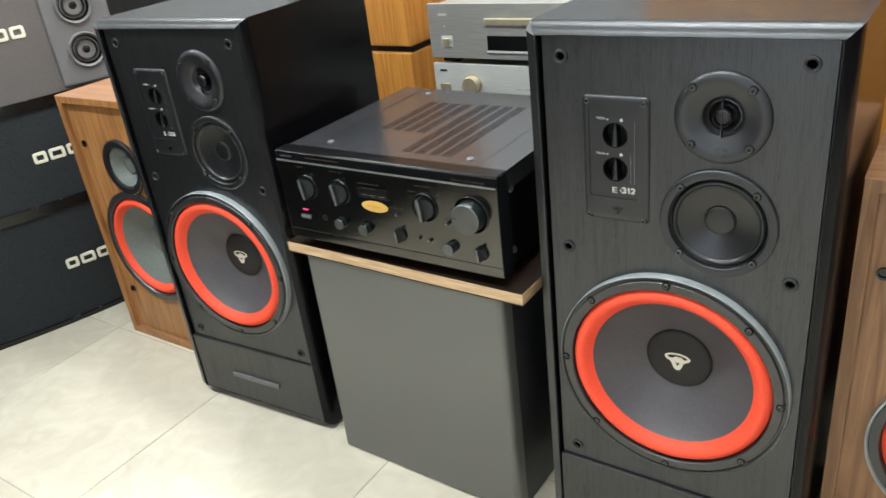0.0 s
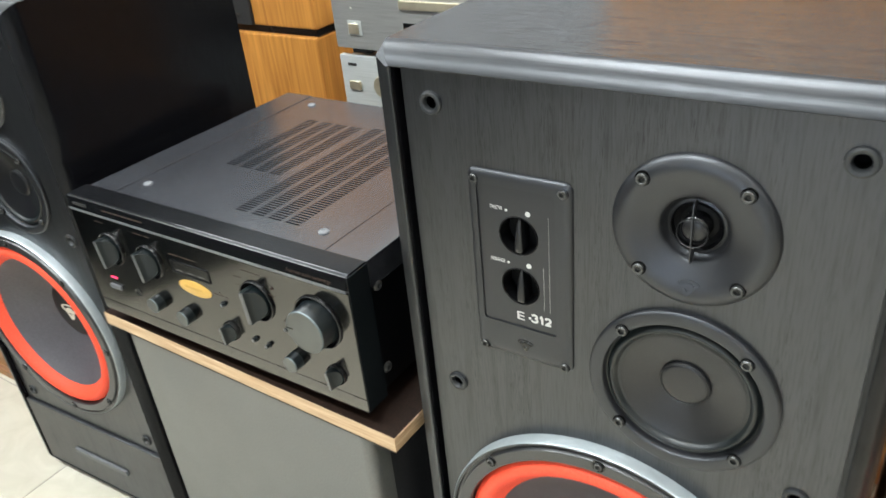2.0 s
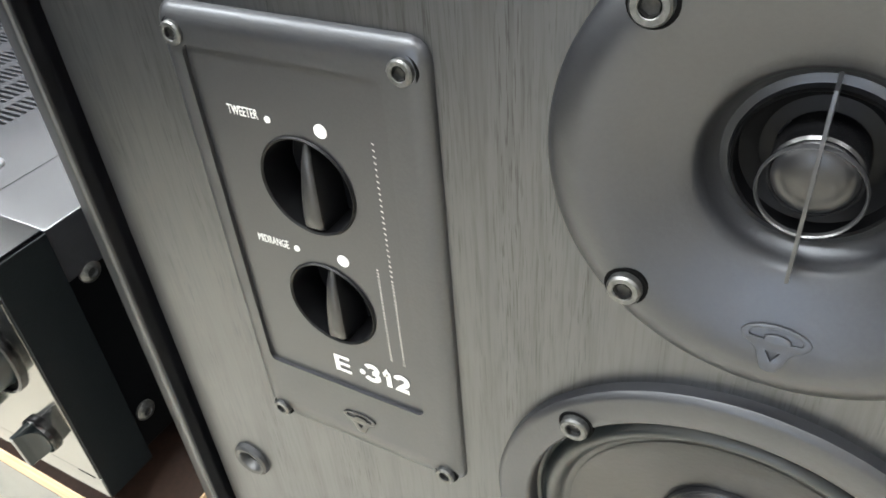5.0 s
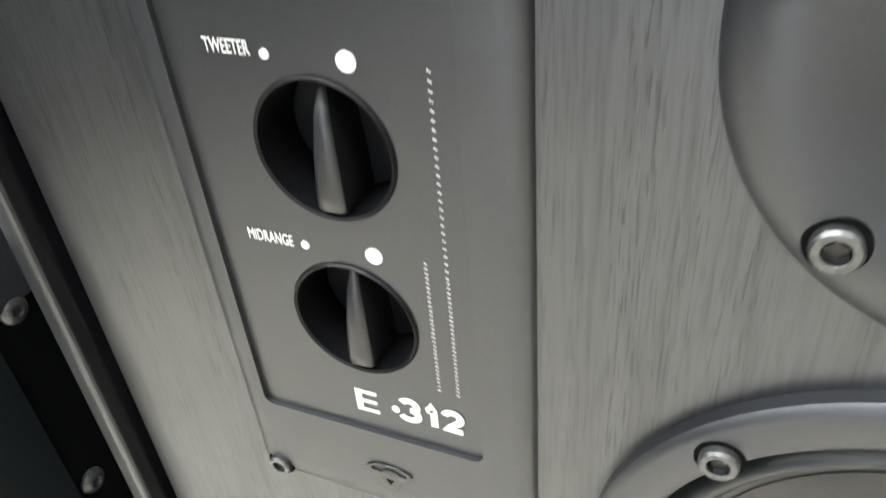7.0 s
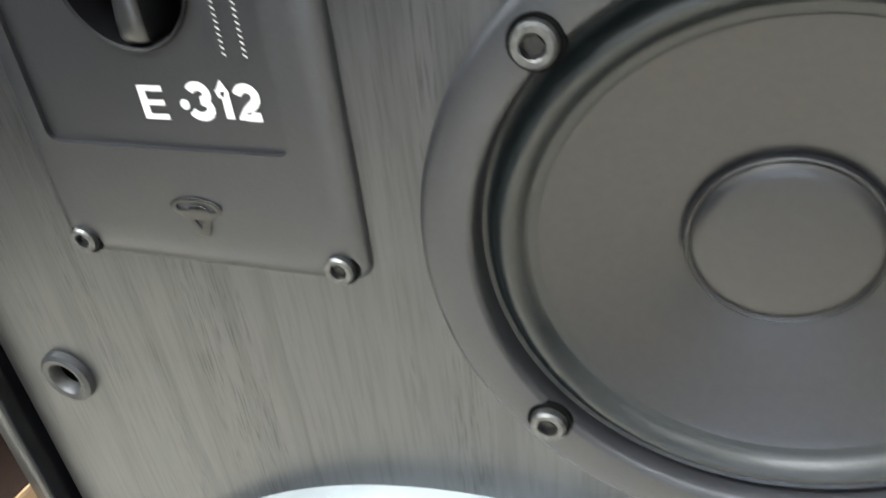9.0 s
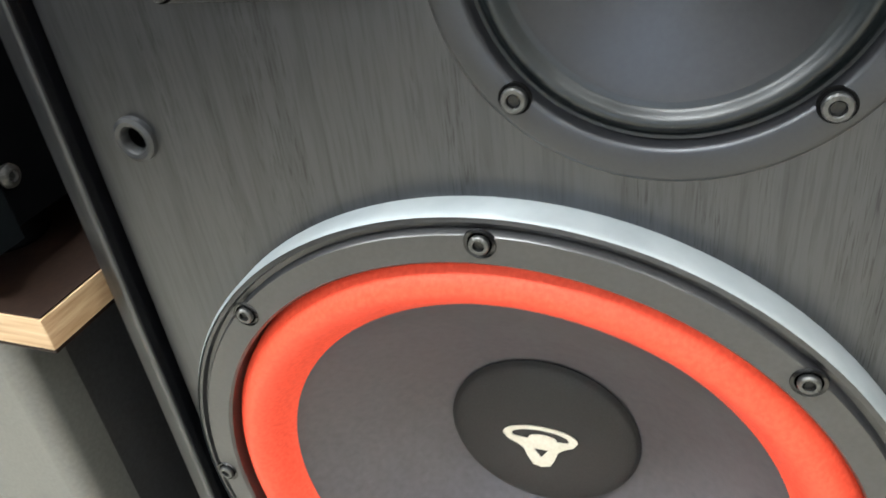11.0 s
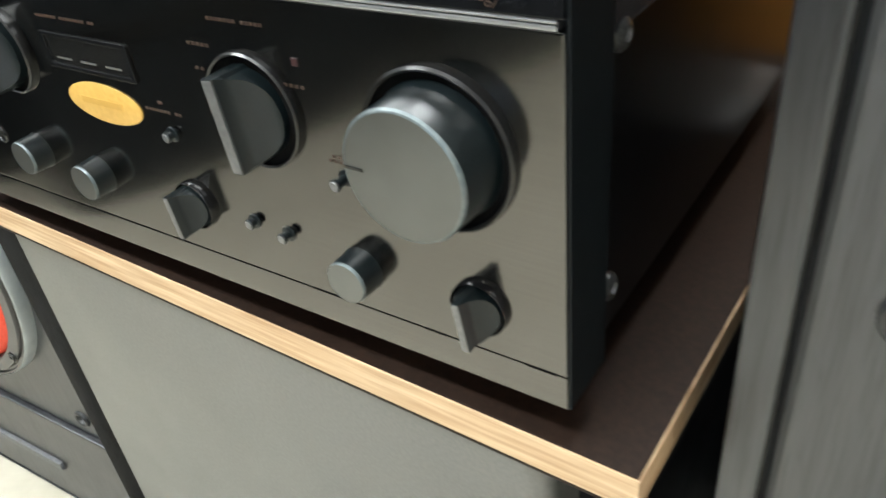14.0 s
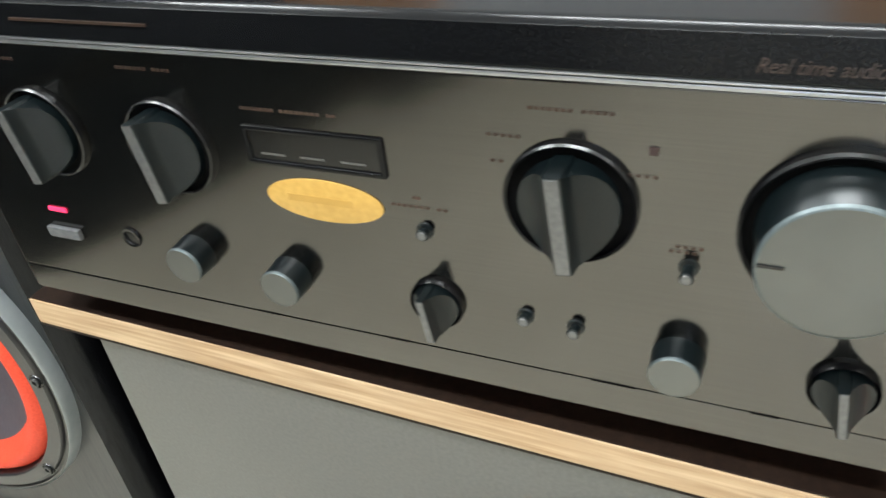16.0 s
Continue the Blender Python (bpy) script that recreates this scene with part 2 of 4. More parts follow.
ash_h = material("black_ash_lengthwise", ASH_A, ASH_B, 0.20, grain=(36, 520, 520), stain=7, spread=(0.36, 0.55), bump=0.55, bump_grain=(5, 150, 150), vary=0.06, distort=0.7, pores=(0.22, 0.80), tint=COOL)
plastic = material("black_moulded_plastic", (0.0055, 0.0055, 0.0065), (0.0085, 0.0085, 0.0095), 0.41, grain=(900, 900, 900), stain=9, bump=0.06, vary=0.05, spec=0.74, tint=COOL)
plastic_fine = material("printed_black_plate", (0.008, 0.008, 0.009), (0.011, 0.011, 0.012), 0.36, grain=(1500, 1500, 1500), bump=0.04, vary=0.05, spec=0.66, tint=COOL)
plastic_deep = material("shiny_black_plastic", (0.003, 0.003, 0.0035), (0.005, 0.005, 0.0055), 0.25, grain=(500, 500, 500), bump=0.03)
rubber = material("soft_black_rubber", (0.012, 0.013, 0.014), (0.018, 0.019, 0.020), 0.42, grain=(700, 700, 700), bump=0.1)
rubber_dark = material("blue_black_rubber", (0.0036, 0.0056, 0.0062), (0.0054, 0.0080, 0.0088), 0.36, grain=(700, 700, 700), stain=30, bump=0.06, vary=0.1, spec=0.5)
cone_mid = material("coated_black_cone", (0.005, 0.005, 0.006), (0.008, 0.008, 0.009), 0.32, grain=(500, 500, 500), bump=0.06, spec=0.56)
cone_paper = material("grey_paper_cone", (0.050, 0.047, 0.052), (0.075, 0.070, 0.078), 0.5, grain=(260, 260, 260), stain=9, spread=(0.2, 0.8), bump=0.05)
cap_black = material("black_felt_cap", (0.010, 0.010, 0.010), (0.016, 0.016, 0.016), 0.7, grain=(900, 900, 900), bump=0.2)
red_foam = material("red_foam_surround", (0.75, 0.060, 0.025), (0.85, 0.085, 0.038), 0.6, grain=(500, 500, 500), bump=0.15, spec=0.35)
silver_rim = material("satin_aluminium", (0.34, 0.375, 0.385), (0.40, 0.435, 0.445), 0.36, metal=0.40, grain=(60, 60, 60), bump=0.01)
bar_grey = material("dull_grey_bar", (0.085, 0.088, 0.092), (0.13, 0.134, 0.138), 0.5, grain=(260, 260, 700), bump=0.2)
flange_grey = material("grey_cast_flange", (0.016, 0.016, 0.017), (0.024, 0.024, 0.025), 0.34, metal=0.0, spec=0.75, grain=(600, 600, 600), bump=0.08)
steel = material("dark_steel", (0.066, 0.067, 0.066), (0.105, 0.106, 0.104), 0.35, metal=0.75, grain=(800, 800, 800), bump=0.05)
# darker copy of the steel: shade inside the screw sockets put into colour
steel_deep = material("shaded_steel_socket", (0.012, 0.012, 0.012), (0.03, 0.03, 0.029), 0.35, metal=0.5, grain=(800, 800, 800), bump=0.05)
# near-black that puts the shade in holes and gaps into the colour
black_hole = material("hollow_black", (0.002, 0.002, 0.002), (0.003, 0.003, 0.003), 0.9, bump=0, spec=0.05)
grey_rule = material("pale_grey_print", (0.36, 0.36, 0.35), (0.42, 0.42, 0.41), 0.5, grain=(900, 900, 900), bump=0)
white_print = material("white_print", (0.44, 0.44, 0.42), (0.52, 0.52, 0.50), 0.5, grain=(900, 900, 900), bump=0)
cream_badge = material("cream_badge", (0.66, 0.63, 0.52), (0.76, 0.73, 0.62), 0.4, grain=(500, 500, 500), bump=0.05)
bronze_dim = material("dim_bronze_print", (0.034, 0.019, 0.013), (0.048, 0.027, 0.018), 0.4, metal=0.1, bump=0)
gold_dim = material("worn_gold_print", (0.50, 0.29, 0.06), (0.58, 0.34, 0.08), 0.45, metal=0.1, bump=0)
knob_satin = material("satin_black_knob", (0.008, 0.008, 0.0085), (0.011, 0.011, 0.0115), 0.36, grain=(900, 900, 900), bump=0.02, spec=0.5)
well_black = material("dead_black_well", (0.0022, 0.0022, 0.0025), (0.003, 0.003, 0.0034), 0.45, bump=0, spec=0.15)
bronze_print = material("bronze_print", (0.050, 0.029, 0.021), (0.068, 0.040, 0.028), 0.4, metal=0.2, bump=0)
dull_mark = material("dull_display_mark", (0.075, 0.072, 0.066), (0.10, 0.097, 0.09), 0.5, bump=0)
grey_print = material("grey_print", (0.020, 0.018, 0.017), (0.030, 0.028, 0.026), 0.5, bump=0)
amp_face = material("brushed_black_aluminium", (0.112, 0.109, 0.105), (0.120, 0.117, 0.113), 0.135, metal=1.0, spec=0.5, grain=(12, 600, 1400), stain=6, bump=0.006, vary=0.014)
amp_steel = material("black_painted_steel", (0.020, 0.021, 0.024), (0.027, 0.028, 0.032), 0.23, spec=1.0, metal=0.0, grain=(900, 900, 900), stain=6, bump=0.02, vary=0.06)
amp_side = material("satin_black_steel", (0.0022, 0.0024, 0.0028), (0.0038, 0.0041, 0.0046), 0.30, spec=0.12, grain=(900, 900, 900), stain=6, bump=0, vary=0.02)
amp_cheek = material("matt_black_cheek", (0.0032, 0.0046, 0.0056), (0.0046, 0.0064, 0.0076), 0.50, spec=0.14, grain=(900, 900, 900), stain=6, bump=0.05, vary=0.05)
amp_band = material("dull_black_band", (0.0035, 0.0037, 0.0042), (0.0055, 0.0058, 0.0066), 0.22, spec=0.20, grain=(900, 900, 900), stain=6, bump=0.008, vary=0.03)
amp_edge = material("bright_cut_edge", (0.32, 0.33, 0.34), (0.42, 0.43, 0.44), 0.30, metal=0.8, bump=0)
knob_black = material("anodised_black_knob", (0.0024, 0.0048, 0.0056), (0.0036, 0.0068, 0.0078), 0.34, metal=0.0, spec=0.40, grain=(700, 700, 700), bump=0.03)
knob_face = material("turned_grey_knob_face", (0.128, 0.133, 0.130), (0.146, 0.152, 0.149), 0.32, metal=0.9, spec=0.5, grain=(30, 30, 30), bump=0, vary=0.02)
knob_edge = material("soft_knob_edge", (0.10, 0.125, 0.13), (0.14, 0.165, 0.17), 0.40, metal=0.5, grain=(500, 40, 500), bump=0.01)
pointer_grey = material("grey_pointer", (0.10, 0.10, 0.098), (0.14, 0.14, 0.135), 0.3, metal=0.3, grain=(500, 40, 500), bump=0.04)
gold = material("gold_sticker", (0.56, 0.33, 0.075), (0.64, 0.39, 0.10), 0.42, metal=0.1, grain=(300, 300, 300), bump=0.03)
smoked = material("smoked_window", (0.006, 0.0058, 0.0055), (0.009, 0.0085, 0.008), 0.2, bump=0)
led_dull = material("unlit_red_lens", (0.025, 0.010, 0.010), (0.035, 0.014, 0.013), 0.3, bump=0)
led_red = glow("red_indicator", (1.0, 0.03, 0.12), 0.6)
pine = material("raw_plywood_edge", (0.34, 0.20, 0.095), (0.60, 0.43, 0.26), 0.6, grain=(13, 30, 300), stain=14, spread=(0.28, 0.66), bump=0.3)
board_top = material("dark_brown_film", (0.012, 0.0065, 0.0045), (0.019, 0.010, 0.0065), 0.52, spec=0.16, grain=(300, 300, 300), stain=8, bump=0.08)
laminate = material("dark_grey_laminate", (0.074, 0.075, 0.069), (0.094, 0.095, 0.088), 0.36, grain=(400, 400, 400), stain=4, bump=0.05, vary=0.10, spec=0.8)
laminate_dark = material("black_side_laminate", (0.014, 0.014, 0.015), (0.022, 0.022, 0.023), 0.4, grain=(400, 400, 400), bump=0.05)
walnut = material("walnut_veneer", (0.14, 0.062, 0.026), (0.30, 0.155, 0.072), 0.42, grain=(70, 70, 4), stain=6, spread=(0.3, 0.7), bump=0.15, distort=1.2)
walnut_warm = material("warm_walnut_veneer", (0.20, 0.083, 0.026), (0.42, 0.20, 0.070), 0.42, grain=(70, 70, 4), stain=6, spread=(0.3, 0.7), bump=0.15, distort=1.2)
walnut_h = material("walnut_veneer_lengthwise", (0.20, 0.092, 0.045), (0.33, 0.175, 0.095), 0.40, grain=(4, 70, 70), stain=6, spread=(0.3, 0.7), bump=0.15, distort=1.2)
teak = material("orange_teak_veneer", (0.34, 0.125, 0.022), (0.62, 0.28, 0.058), 0.40, grain=(46, 46, 2.6), stain=5, spread=(0.28, 0.66), bump=0.12, distort=1.6)
champagne = material("champagne_aluminium", (0.60, 0.62, 0.60), (0.70, 0.72, 0.70), 0.38, metal=0.4, grain=(16, 500, 900), bump=0.04)
graphite = material("graphite_aluminium", (0.28, 0.275, 0.26), (0.35, 0.345, 0.325), 0.40, metal=0.4, grain=(16, 500, 900), bump=0.04)
gold_trim = material("pale_gold_trim", (0.55, 0.48, 0.34), (0.64, 0.57, 0.42), 0.32, metal=0.7, bump=0)
cloth_navy = material("blue_black_speaker_cloth", (0.009, 0.0115, 0.0135), (0.024, 0.029, 0.034), 0.7, spec=0.3, grain=(420, 420, 300), stain=4, bump=0.5)
cloth_grey = material("grey_brown_grille", (0.090, 0.081, 0.080), (0.125, 0.113, 0.112), 0.6, grain=(500, 500, 500), stain=3, bump=0.3)
grey_case = material("grey_moulded_case", (0.12, 0.12, 0.125), (0.16, 0.16, 0.165), 0.5, grain=(500, 500, 500), bump=0.1)
green_cone = material("grey_green_cone", (0.105, 0.120, 0.110), (0.140, 0.158, 0.145), 0.6, grain=(260, 260, 260), bump=0.2)
beige = material("beige_metal", (0.42, 0.38, 0.30), (0.52, 0.48, 0.39), 0.4, metal=0.3, bump=0.05)
tile_mat = material("cream_porcelain_tile", (0.46, 0.425, 0.335), (0.58, 0.54, 0.445), 0.36, grain=(11, 11, 11), stain=2.2, spread=(0.22, 0.72), bump=0.03, vary=0.06, distort=1.5, per_object=0.03)
grout_mat = material("grey_grout", (0.31, 0.285, 0.235), (0.38, 0.355, 0.30), 0.8, grain=(200, 200, 200), bump=0.3)
wall_grey = material("dimmed_wall_grey", (0.29, 0.295, 0.30), (0.34, 0.345, 0.35), 0.7, grain=(120, 120, 120), stain=2, bump=0.1)
wall_mat = material("cream_wall_paint", (0.50, 0.49, 0.46), (0.56, 0.55, 0.52), 0.7, grain=(120, 120, 120), stain=2, bump=0.1)
dark_screen_mat = material("dark_screen", (0.008, 0.0078, 0.0075), (0.014, 0.0132, 0.0125), 0.65, spec=0.2, grain=(30, 30, 3), stain=2, bump=0.1)
ceil_mat = material("white_ceiling_board", (0.74, 0.74, 0.72), (0.80, 0.80, 0.78), 0.8, grain=(120, 120, 120), bump=0.1)
lamp_mat = glow("lamp_diffuser", (1.0, 0.96, 0.90), 3.0)
white_plastic = material("white_cable_sheath", (0.72, 0.70, 0.66), (0.80, 0.78, 0.74), 0.4, bump=0)

# ---- structure ----
X0, X1, Y0, Y1 = -3.578, 2.487, -1.953, 1.586
part("ceiling", box(X0, X1, Y0, Y1, CEIL, CEIL + 0.1), ceil_mat)
tagged(bpy.data.objects["ceiling"], "white painted ceiling", "ceiling", kind="structure")
# north and west walls are unseen and darkened to dim what they reflect
for nm, b in (("wall_north", (X0, X1, Y1, Y1 + 0.12)), ("wall_west", (X0 - 0.12, X0, Y0, Y1)), ("wall_east", (X1, X1 + 0.12, Y0, Y1))):
    tagged(part(nm, box(*b, FLOOR - 0.05, CEIL), wall_grey if nm in ("wall_north", "wall_west") else wall_mat), "unseen plaster wall, kept grey to dim its reflections" if nm in ("wall_north", "wall_west") else "cream painted plaster wall", "wall", kind="structure")
# south wall round the shop window
WX0, WX1, WZ0, WZ1 = -0.28, 0.42, 0.64, 1.36
bm = bmesh.new()
for b in ((X0, WX0, FLOOR - 0.05, CEIL), (WX1, X1, FLOOR - 0.05, CEIL), (WX0, WX1, FLOOR - 0.05, WZ0), (WX0, WX1, WZ1, CEIL)):
    box(b[0], b[1], Y0 - 0.12, Y0, b[2], b[3], bm=bm)
tagged(part("wall_south", bm, wall_mat), "cream painted plaster wall round a shop window", "wall", kind="structure")
win = thing("window_1", pose(0, Y0, 0), "small shop window with a grey metal frame", "window", kind="structure")
for x0, x1, z0, z1 in ((WX0, WX0 + 0.05, WZ0, WZ1), (WX1 - 0.05, WX1, WZ0, WZ1), (WX0 + 0.0502, WX1 - 0.0502, WZ0, WZ0 + 0.05), (WX0 + 0.0502, WX1 - 0.0502, WZ1 - 0.05, WZ1), (0.045, 0.095, WZ0 + 0.0502, WZ1 - 0.0502)):
    part("window_frame", box(x0 + 0.001, x1 - 0.001, -0.09, -0.03, z0 + 0.001, z1 - 0.001, 0.003), graphite, win)
for x0, x1 in ((WX0 + 0.052, 0.043), (0.097, WX1 - 0.052)):
    o = part("pane", box(x0, x1, -0.064, -0.058, WZ0 + 0.052, WZ1 - 0.052), pane_glass, win)
    o.visible_shadow = False
ld = bpy.data.lights.new("daylight", "AREA")
ld.shape, ld.size, ld.size_y, ld.energy, ld.color = "RECTANGLE", WX1 - WX0 - 0.02, WZ1 - WZ0 - 0.02, DAYLIGHT, (0.66, 0.80, 1.0)
lo = new("daylight", ld)
lo.matrix_basis = pose((WX0 + WX1) / 2, Y0 - 0.10, (WZ0 + WZ1) / 2, 90, 0, 0)
for lx, ly, watts in LAMPS:
    lamp = thing("ceiling_lamp", pose(lx, ly, CEIL), "white rectangular panel lamp fixed to the ceiling", "ceiling lamp", "ceiling lamps")
    part("frame", box(-0.62, 0.62, -0.17, 0.17, -0.03, -0.001, 0.004), ceil_mat, lamp)
    part("diffuser", box(-0.59, 0.59, -0.14, 0.14, -0.034, -0.031), lamp_mat, lamp)
    ld = bpy.data.lights.new("lamp_light", "AREA")
    ld.shape, ld.size, ld.size_y, ld.energy, ld.color = "RECTANGLE", 1.16, 0.26, watts, LAMP_COLOR
    lo = new("lamp_light", ld)
    lo.parent = lamp
    lo.matrix_basis = pose(0, 0, -0.04)


# unseen dark screens low on the walls, added to darken reflections
tagged(part("dark_screen_south", box(X0 + 0.001, -0.75, Y0 + 0.001, Y0 + 0.03, FLOOR, 1.15, 0.003), dark_screen_mat), "unseen dark screen added to darken reflections", "panelling", kind="structure")
tagged(part("dark_screen_north", box(X0 + 0.001, X1 - 0.001, Y1 - 0.03, Y1 - 0.001, FLOOR, 0.90, 0.003), dark_screen_mat), "unseen dark screen added to darken reflections", "panelling", kind="structure")
tagged(part("dark_screen_east", box(X1 - 0.03, X1 - 0.001, Y0 + 0.031, Y1 - 0.031, FLOOR, 0.90, 0.003), dark_screen_mat), "unseen dark screen added to darken reflections", "panelling", kind="structure")


# ---- drivers and fittings ----
def screw_mesh(r, h):
    """A cap screw with a hexagon socket; it stands on y = 0 and points to -y."""
    bm = lathe([(r * 1.30, 0.0012), (r * 1.27, -0.0002), (r * 1.06, -0.0002), (r * 1.02, 0.0), (r * 1.02, -h * 0.75), (r * 0.9, -h), (r * 0.62, -h), (r * 0.56, -h * 0.92)], 24)
    hexa = [bm.verts.new((r * 0.54 * math.cos(k * math.pi / 3), -h * 0.92, r * 0.54 * math.sin(k * math.pi / 3))) for k in range(6)]
    deep = [bm.verts.new((v.co.x * 0.96, -h * 0.45, v.co.z * 0.96)) for v in hexa]
    for k in range(6):
        bm.faces.new((hexa[k], hexa[(k + 1) % 6], deep[(k + 1) % 6], deep[k]))
    bm.faces.new(deep)
    for f in bm.faces:
        if all(math.hypot(v.co.x, v.co.z) < r * 0.6 for v in f.verts):
            f.material_index = 1
        # flat ring painted black as the shaded gap round the head
        elif max(v.co.y for v in f.verts) > -0.0004 and min(v.co.y for v in f.verts) > -0.0004:
            f.material_index = 2
    me = bpy.data.meshes.new("screw")
    bm.normal_update()
    bm.to_mesh(me)
    bm.free()
    me.materials.append(steel)
    me.materials.append(steel_deep)
    me.materials.append(black_hole)
    me.polygons.foreach_set("use_smooth", [True] * len(me.polygons))
    me.set_sharp_from_angle(angle=radians(35))
    return me


SCREW = screw_mesh(0.0042, 0.0026)
SCREW_SMALL = screw_mesh(0.0036, 0.0022)


def screw(parent, x, y, z, mesh=SCREW, turn=0):
    o = new("screw", mesh)
    o.parent = parent
    o.matrix_basis = pose(x, y, z, 0, turn, 0)
    return o


def emblem(name, parent, x, y, z, w, mat):
    """A plain emblem: an oval band with two openings over a small flared foot."""
    top = [(0.5 * math.cos(a), 0.10 + 0.20 * math.sin(a)) for a in [math.pi * k / 20 for k in range(21)]]
    side = [(0.44, 0.0), (0.32, -0.06), (0.23, -0.14), (0.18, -0.30), (0.12, -0.42), (0.0, -0.46)]
    outline = top + [(-u, v) for u, v in side] + side[-2::-1]
    eye = [(0.38 * math.cos(a), 0.11 + 0.125 * math.sin(a)) for a in [radians(200 - 11 * k) for k in range(21)]]
    eye += [(0.19 * math.cos(a) + 0.03, 0.07 + 0.085 * math.sin(a)) for a in [radians(-10 + 10 * k) for k in range(21)]]
    loops = [outline, eye, [(-0.10, -0.12), (0.10, -0.12), (0.0, -0.27)]]
    return done(name, sheet([[(x + u * w, z + v * w) for u, v in loop] for loop in loops], y - 0.0008, y, 0.0002), mat, parent)


# strokes of three broad digits in a unit square
def bow(cx, cz, rx, rz, a0, a1, n=12):
    """Points along part of an ellipse."""
    return [(cx + rx * math.cos(radians(a0 + (a1 - a0) * k / n)), cz + rz * math.sin(radians(a0 + (a1 - a0) * k / n))) for k in range(n + 1)]


THREE_TOP = bow(0.45, 0.70, 0.38, 0.23, 158, -82)
THREE_LOW = bow(0.43, 0.29, 0.44, 0.24, 82, -158)
ONE = [(0.24, 0.72), (0.40, 0.76), (0.58, 0.97), (0.60, 0.80), (0.60, 0.02)]
TWO = bow(0.50, 0.67, 0.38, 0.25, 168, -38) + [(0.40, 0.26), (0.14, 0.12), (0.55, 0.11), (0.96, 0.11)]


def ribbon(path, width, y):
    """A flat band of even width along a path of (x, z), facing -y."""
    bm = bmesh.new()
    rows = []
    for k, (x, z) in enumerate(path):
        a, b = path[max(k - 1, 0)], path[min(k + 1, len(path) - 1)]
        d = Vector((b[0] - a[0], b[1] - a[1])).normalized()
        back, ahead = Vector((x - a[0], z - a[1])), Vector((b[0] - x, b[1] - z))
        turn = back.normalized().dot(ahead.normalized()) if back.length and ahead.length else 1.0
        w = width / 2 / max(math.sqrt((1 + turn) / 2), 0.75)
        rows.append([bm.verts.new((x - d.y * w * q, y, z + d.x * w * q)) for q in (1, -1)])
    for p, q in zip(rows, rows[1:]):
        bm.faces.new((p[0], p[1], q[1], q[0]))
    bmesh.ops.recalc_face_normals(bm, faces=bm.faces)
    me = bpy.data.meshes.new("ribbon")
    bm.to_mesh(me)
    bm.free()
    return me


# ---- black three-way loudspeaker ----
def black_loudspeaker(m):
    H = 0.867
    t = thing("loudspeaker", m, "black ash three-way floor loudspeaker with red-edged woofer standing on the tiles", "loudspeaker", "pair of black loudspeakers")
    U = 0.034
    rim = [(0.0148 * (1 - math.cos(q)) * 0.55 + 0.0148 * k / 6 * 0.45, 0.0130 - 0.0206 * (0.55 * math.sin(q) + 0.45 * k / 6)) for k, q in [(k, math.pi * k / 12) for k in range(7)]]
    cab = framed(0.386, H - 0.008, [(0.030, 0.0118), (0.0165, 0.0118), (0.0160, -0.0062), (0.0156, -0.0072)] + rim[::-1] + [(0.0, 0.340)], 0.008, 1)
    # sides and upright edges get the ash copy with shade painted in
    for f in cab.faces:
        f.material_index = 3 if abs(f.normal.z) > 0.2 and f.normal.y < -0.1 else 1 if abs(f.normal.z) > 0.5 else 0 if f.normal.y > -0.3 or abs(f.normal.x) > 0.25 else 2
    part("cabinet", cab, [ash_shaded, ash_h, ash_v, ash_edge], t)
    bm = bmesh.new()
    sec = [(-0.1930 + i, y) for i, y in ((0.0150, -0.0072), (0.0140, -0.0081), (0.0120, -0.0081), (0.0010, -0.0040), (0.0002, -0.0026), (0.0004, 0.0105), (0.0030, 0.0098))]
    depth = [y for i, y in rim][::-1]
    inset = [i for i, y in rim][::-1]
    lo = [bm.verts.new((x, y, 0.026)) for x, y in sec]
    hi = [bm.verts.new((x, y, H - 0.0006 - float(np.interp(y, depth, inset)))) for x, y in sec]
    for k in range(len(sec)):
        j = (k + 1) % len(sec)
        bm.faces.new((lo[k], lo[j], hi[j], hi[k]))
    bm.faces.new(lo)
    bm.faces.new(hi)
    bmesh.ops.recalc_face_normals(bm, faces=bm.faces)
    part("edge_moulding", bm, ash_v, t)
    W = 0.1730
    wz, wr = 0.339 + U, 0.150
    mx, mz = 0.0570, 0.5866 + U
    tx, tz = 0.0564, 0.7238 + U
    px = -0.0745
    socks = ((-0.1475, 0.79), (0.1475, 0.79), (-0.1475, 0.519), (0.1475, 0.519), (-0.1475, 0.155), (0.1475, 0.155))
    holes = [circle(sx, sz + U, 0.0062, 20) for sx, sz in socks]
    holes += [circle(0, wz, wr, 64), circle(mx, mz, 0.0665), circle(tx, tz, 0.047), rounded(px - 0.0395, px + 0.0345, 0.602 + U, 0.7355 + U, 0.003)]
    done("baffle", sheet([[(-W, 0.167), (W, 0.167), (W, 0.8506), (-W, 0.8506)]] + holes, 0.0, 0.012), ash_v, t)
    part("lower_panel", box(-0.1765, 0.1765, -0.006, 0.0117, 0.022, 0.165, 0.003), ash_v, t)
    part("name_bar", box(-0.069, 0.067, -0.0105, -0.005, 0.080, 0.091, 0.0015), bar_grey, t, "dull grey raised bar")
    for sx, sz in socks:
        s = part("grille_socket", lathe([(0.0098, 0.0), (0.0094, -0.0022), (0.0080, -0.0030), (0.0062, -0.0026), (0.0054, -0.0015), (0.0050, 0.0100)], 28), [rubber], t)
        part("bore", lathe([(0.0050, 0.0015), (0.0049, 0.0098), (0.0, 0.0098)], 20), black_hole, s)
        s.matrix_basis = pose(sx, 0, sz + U)
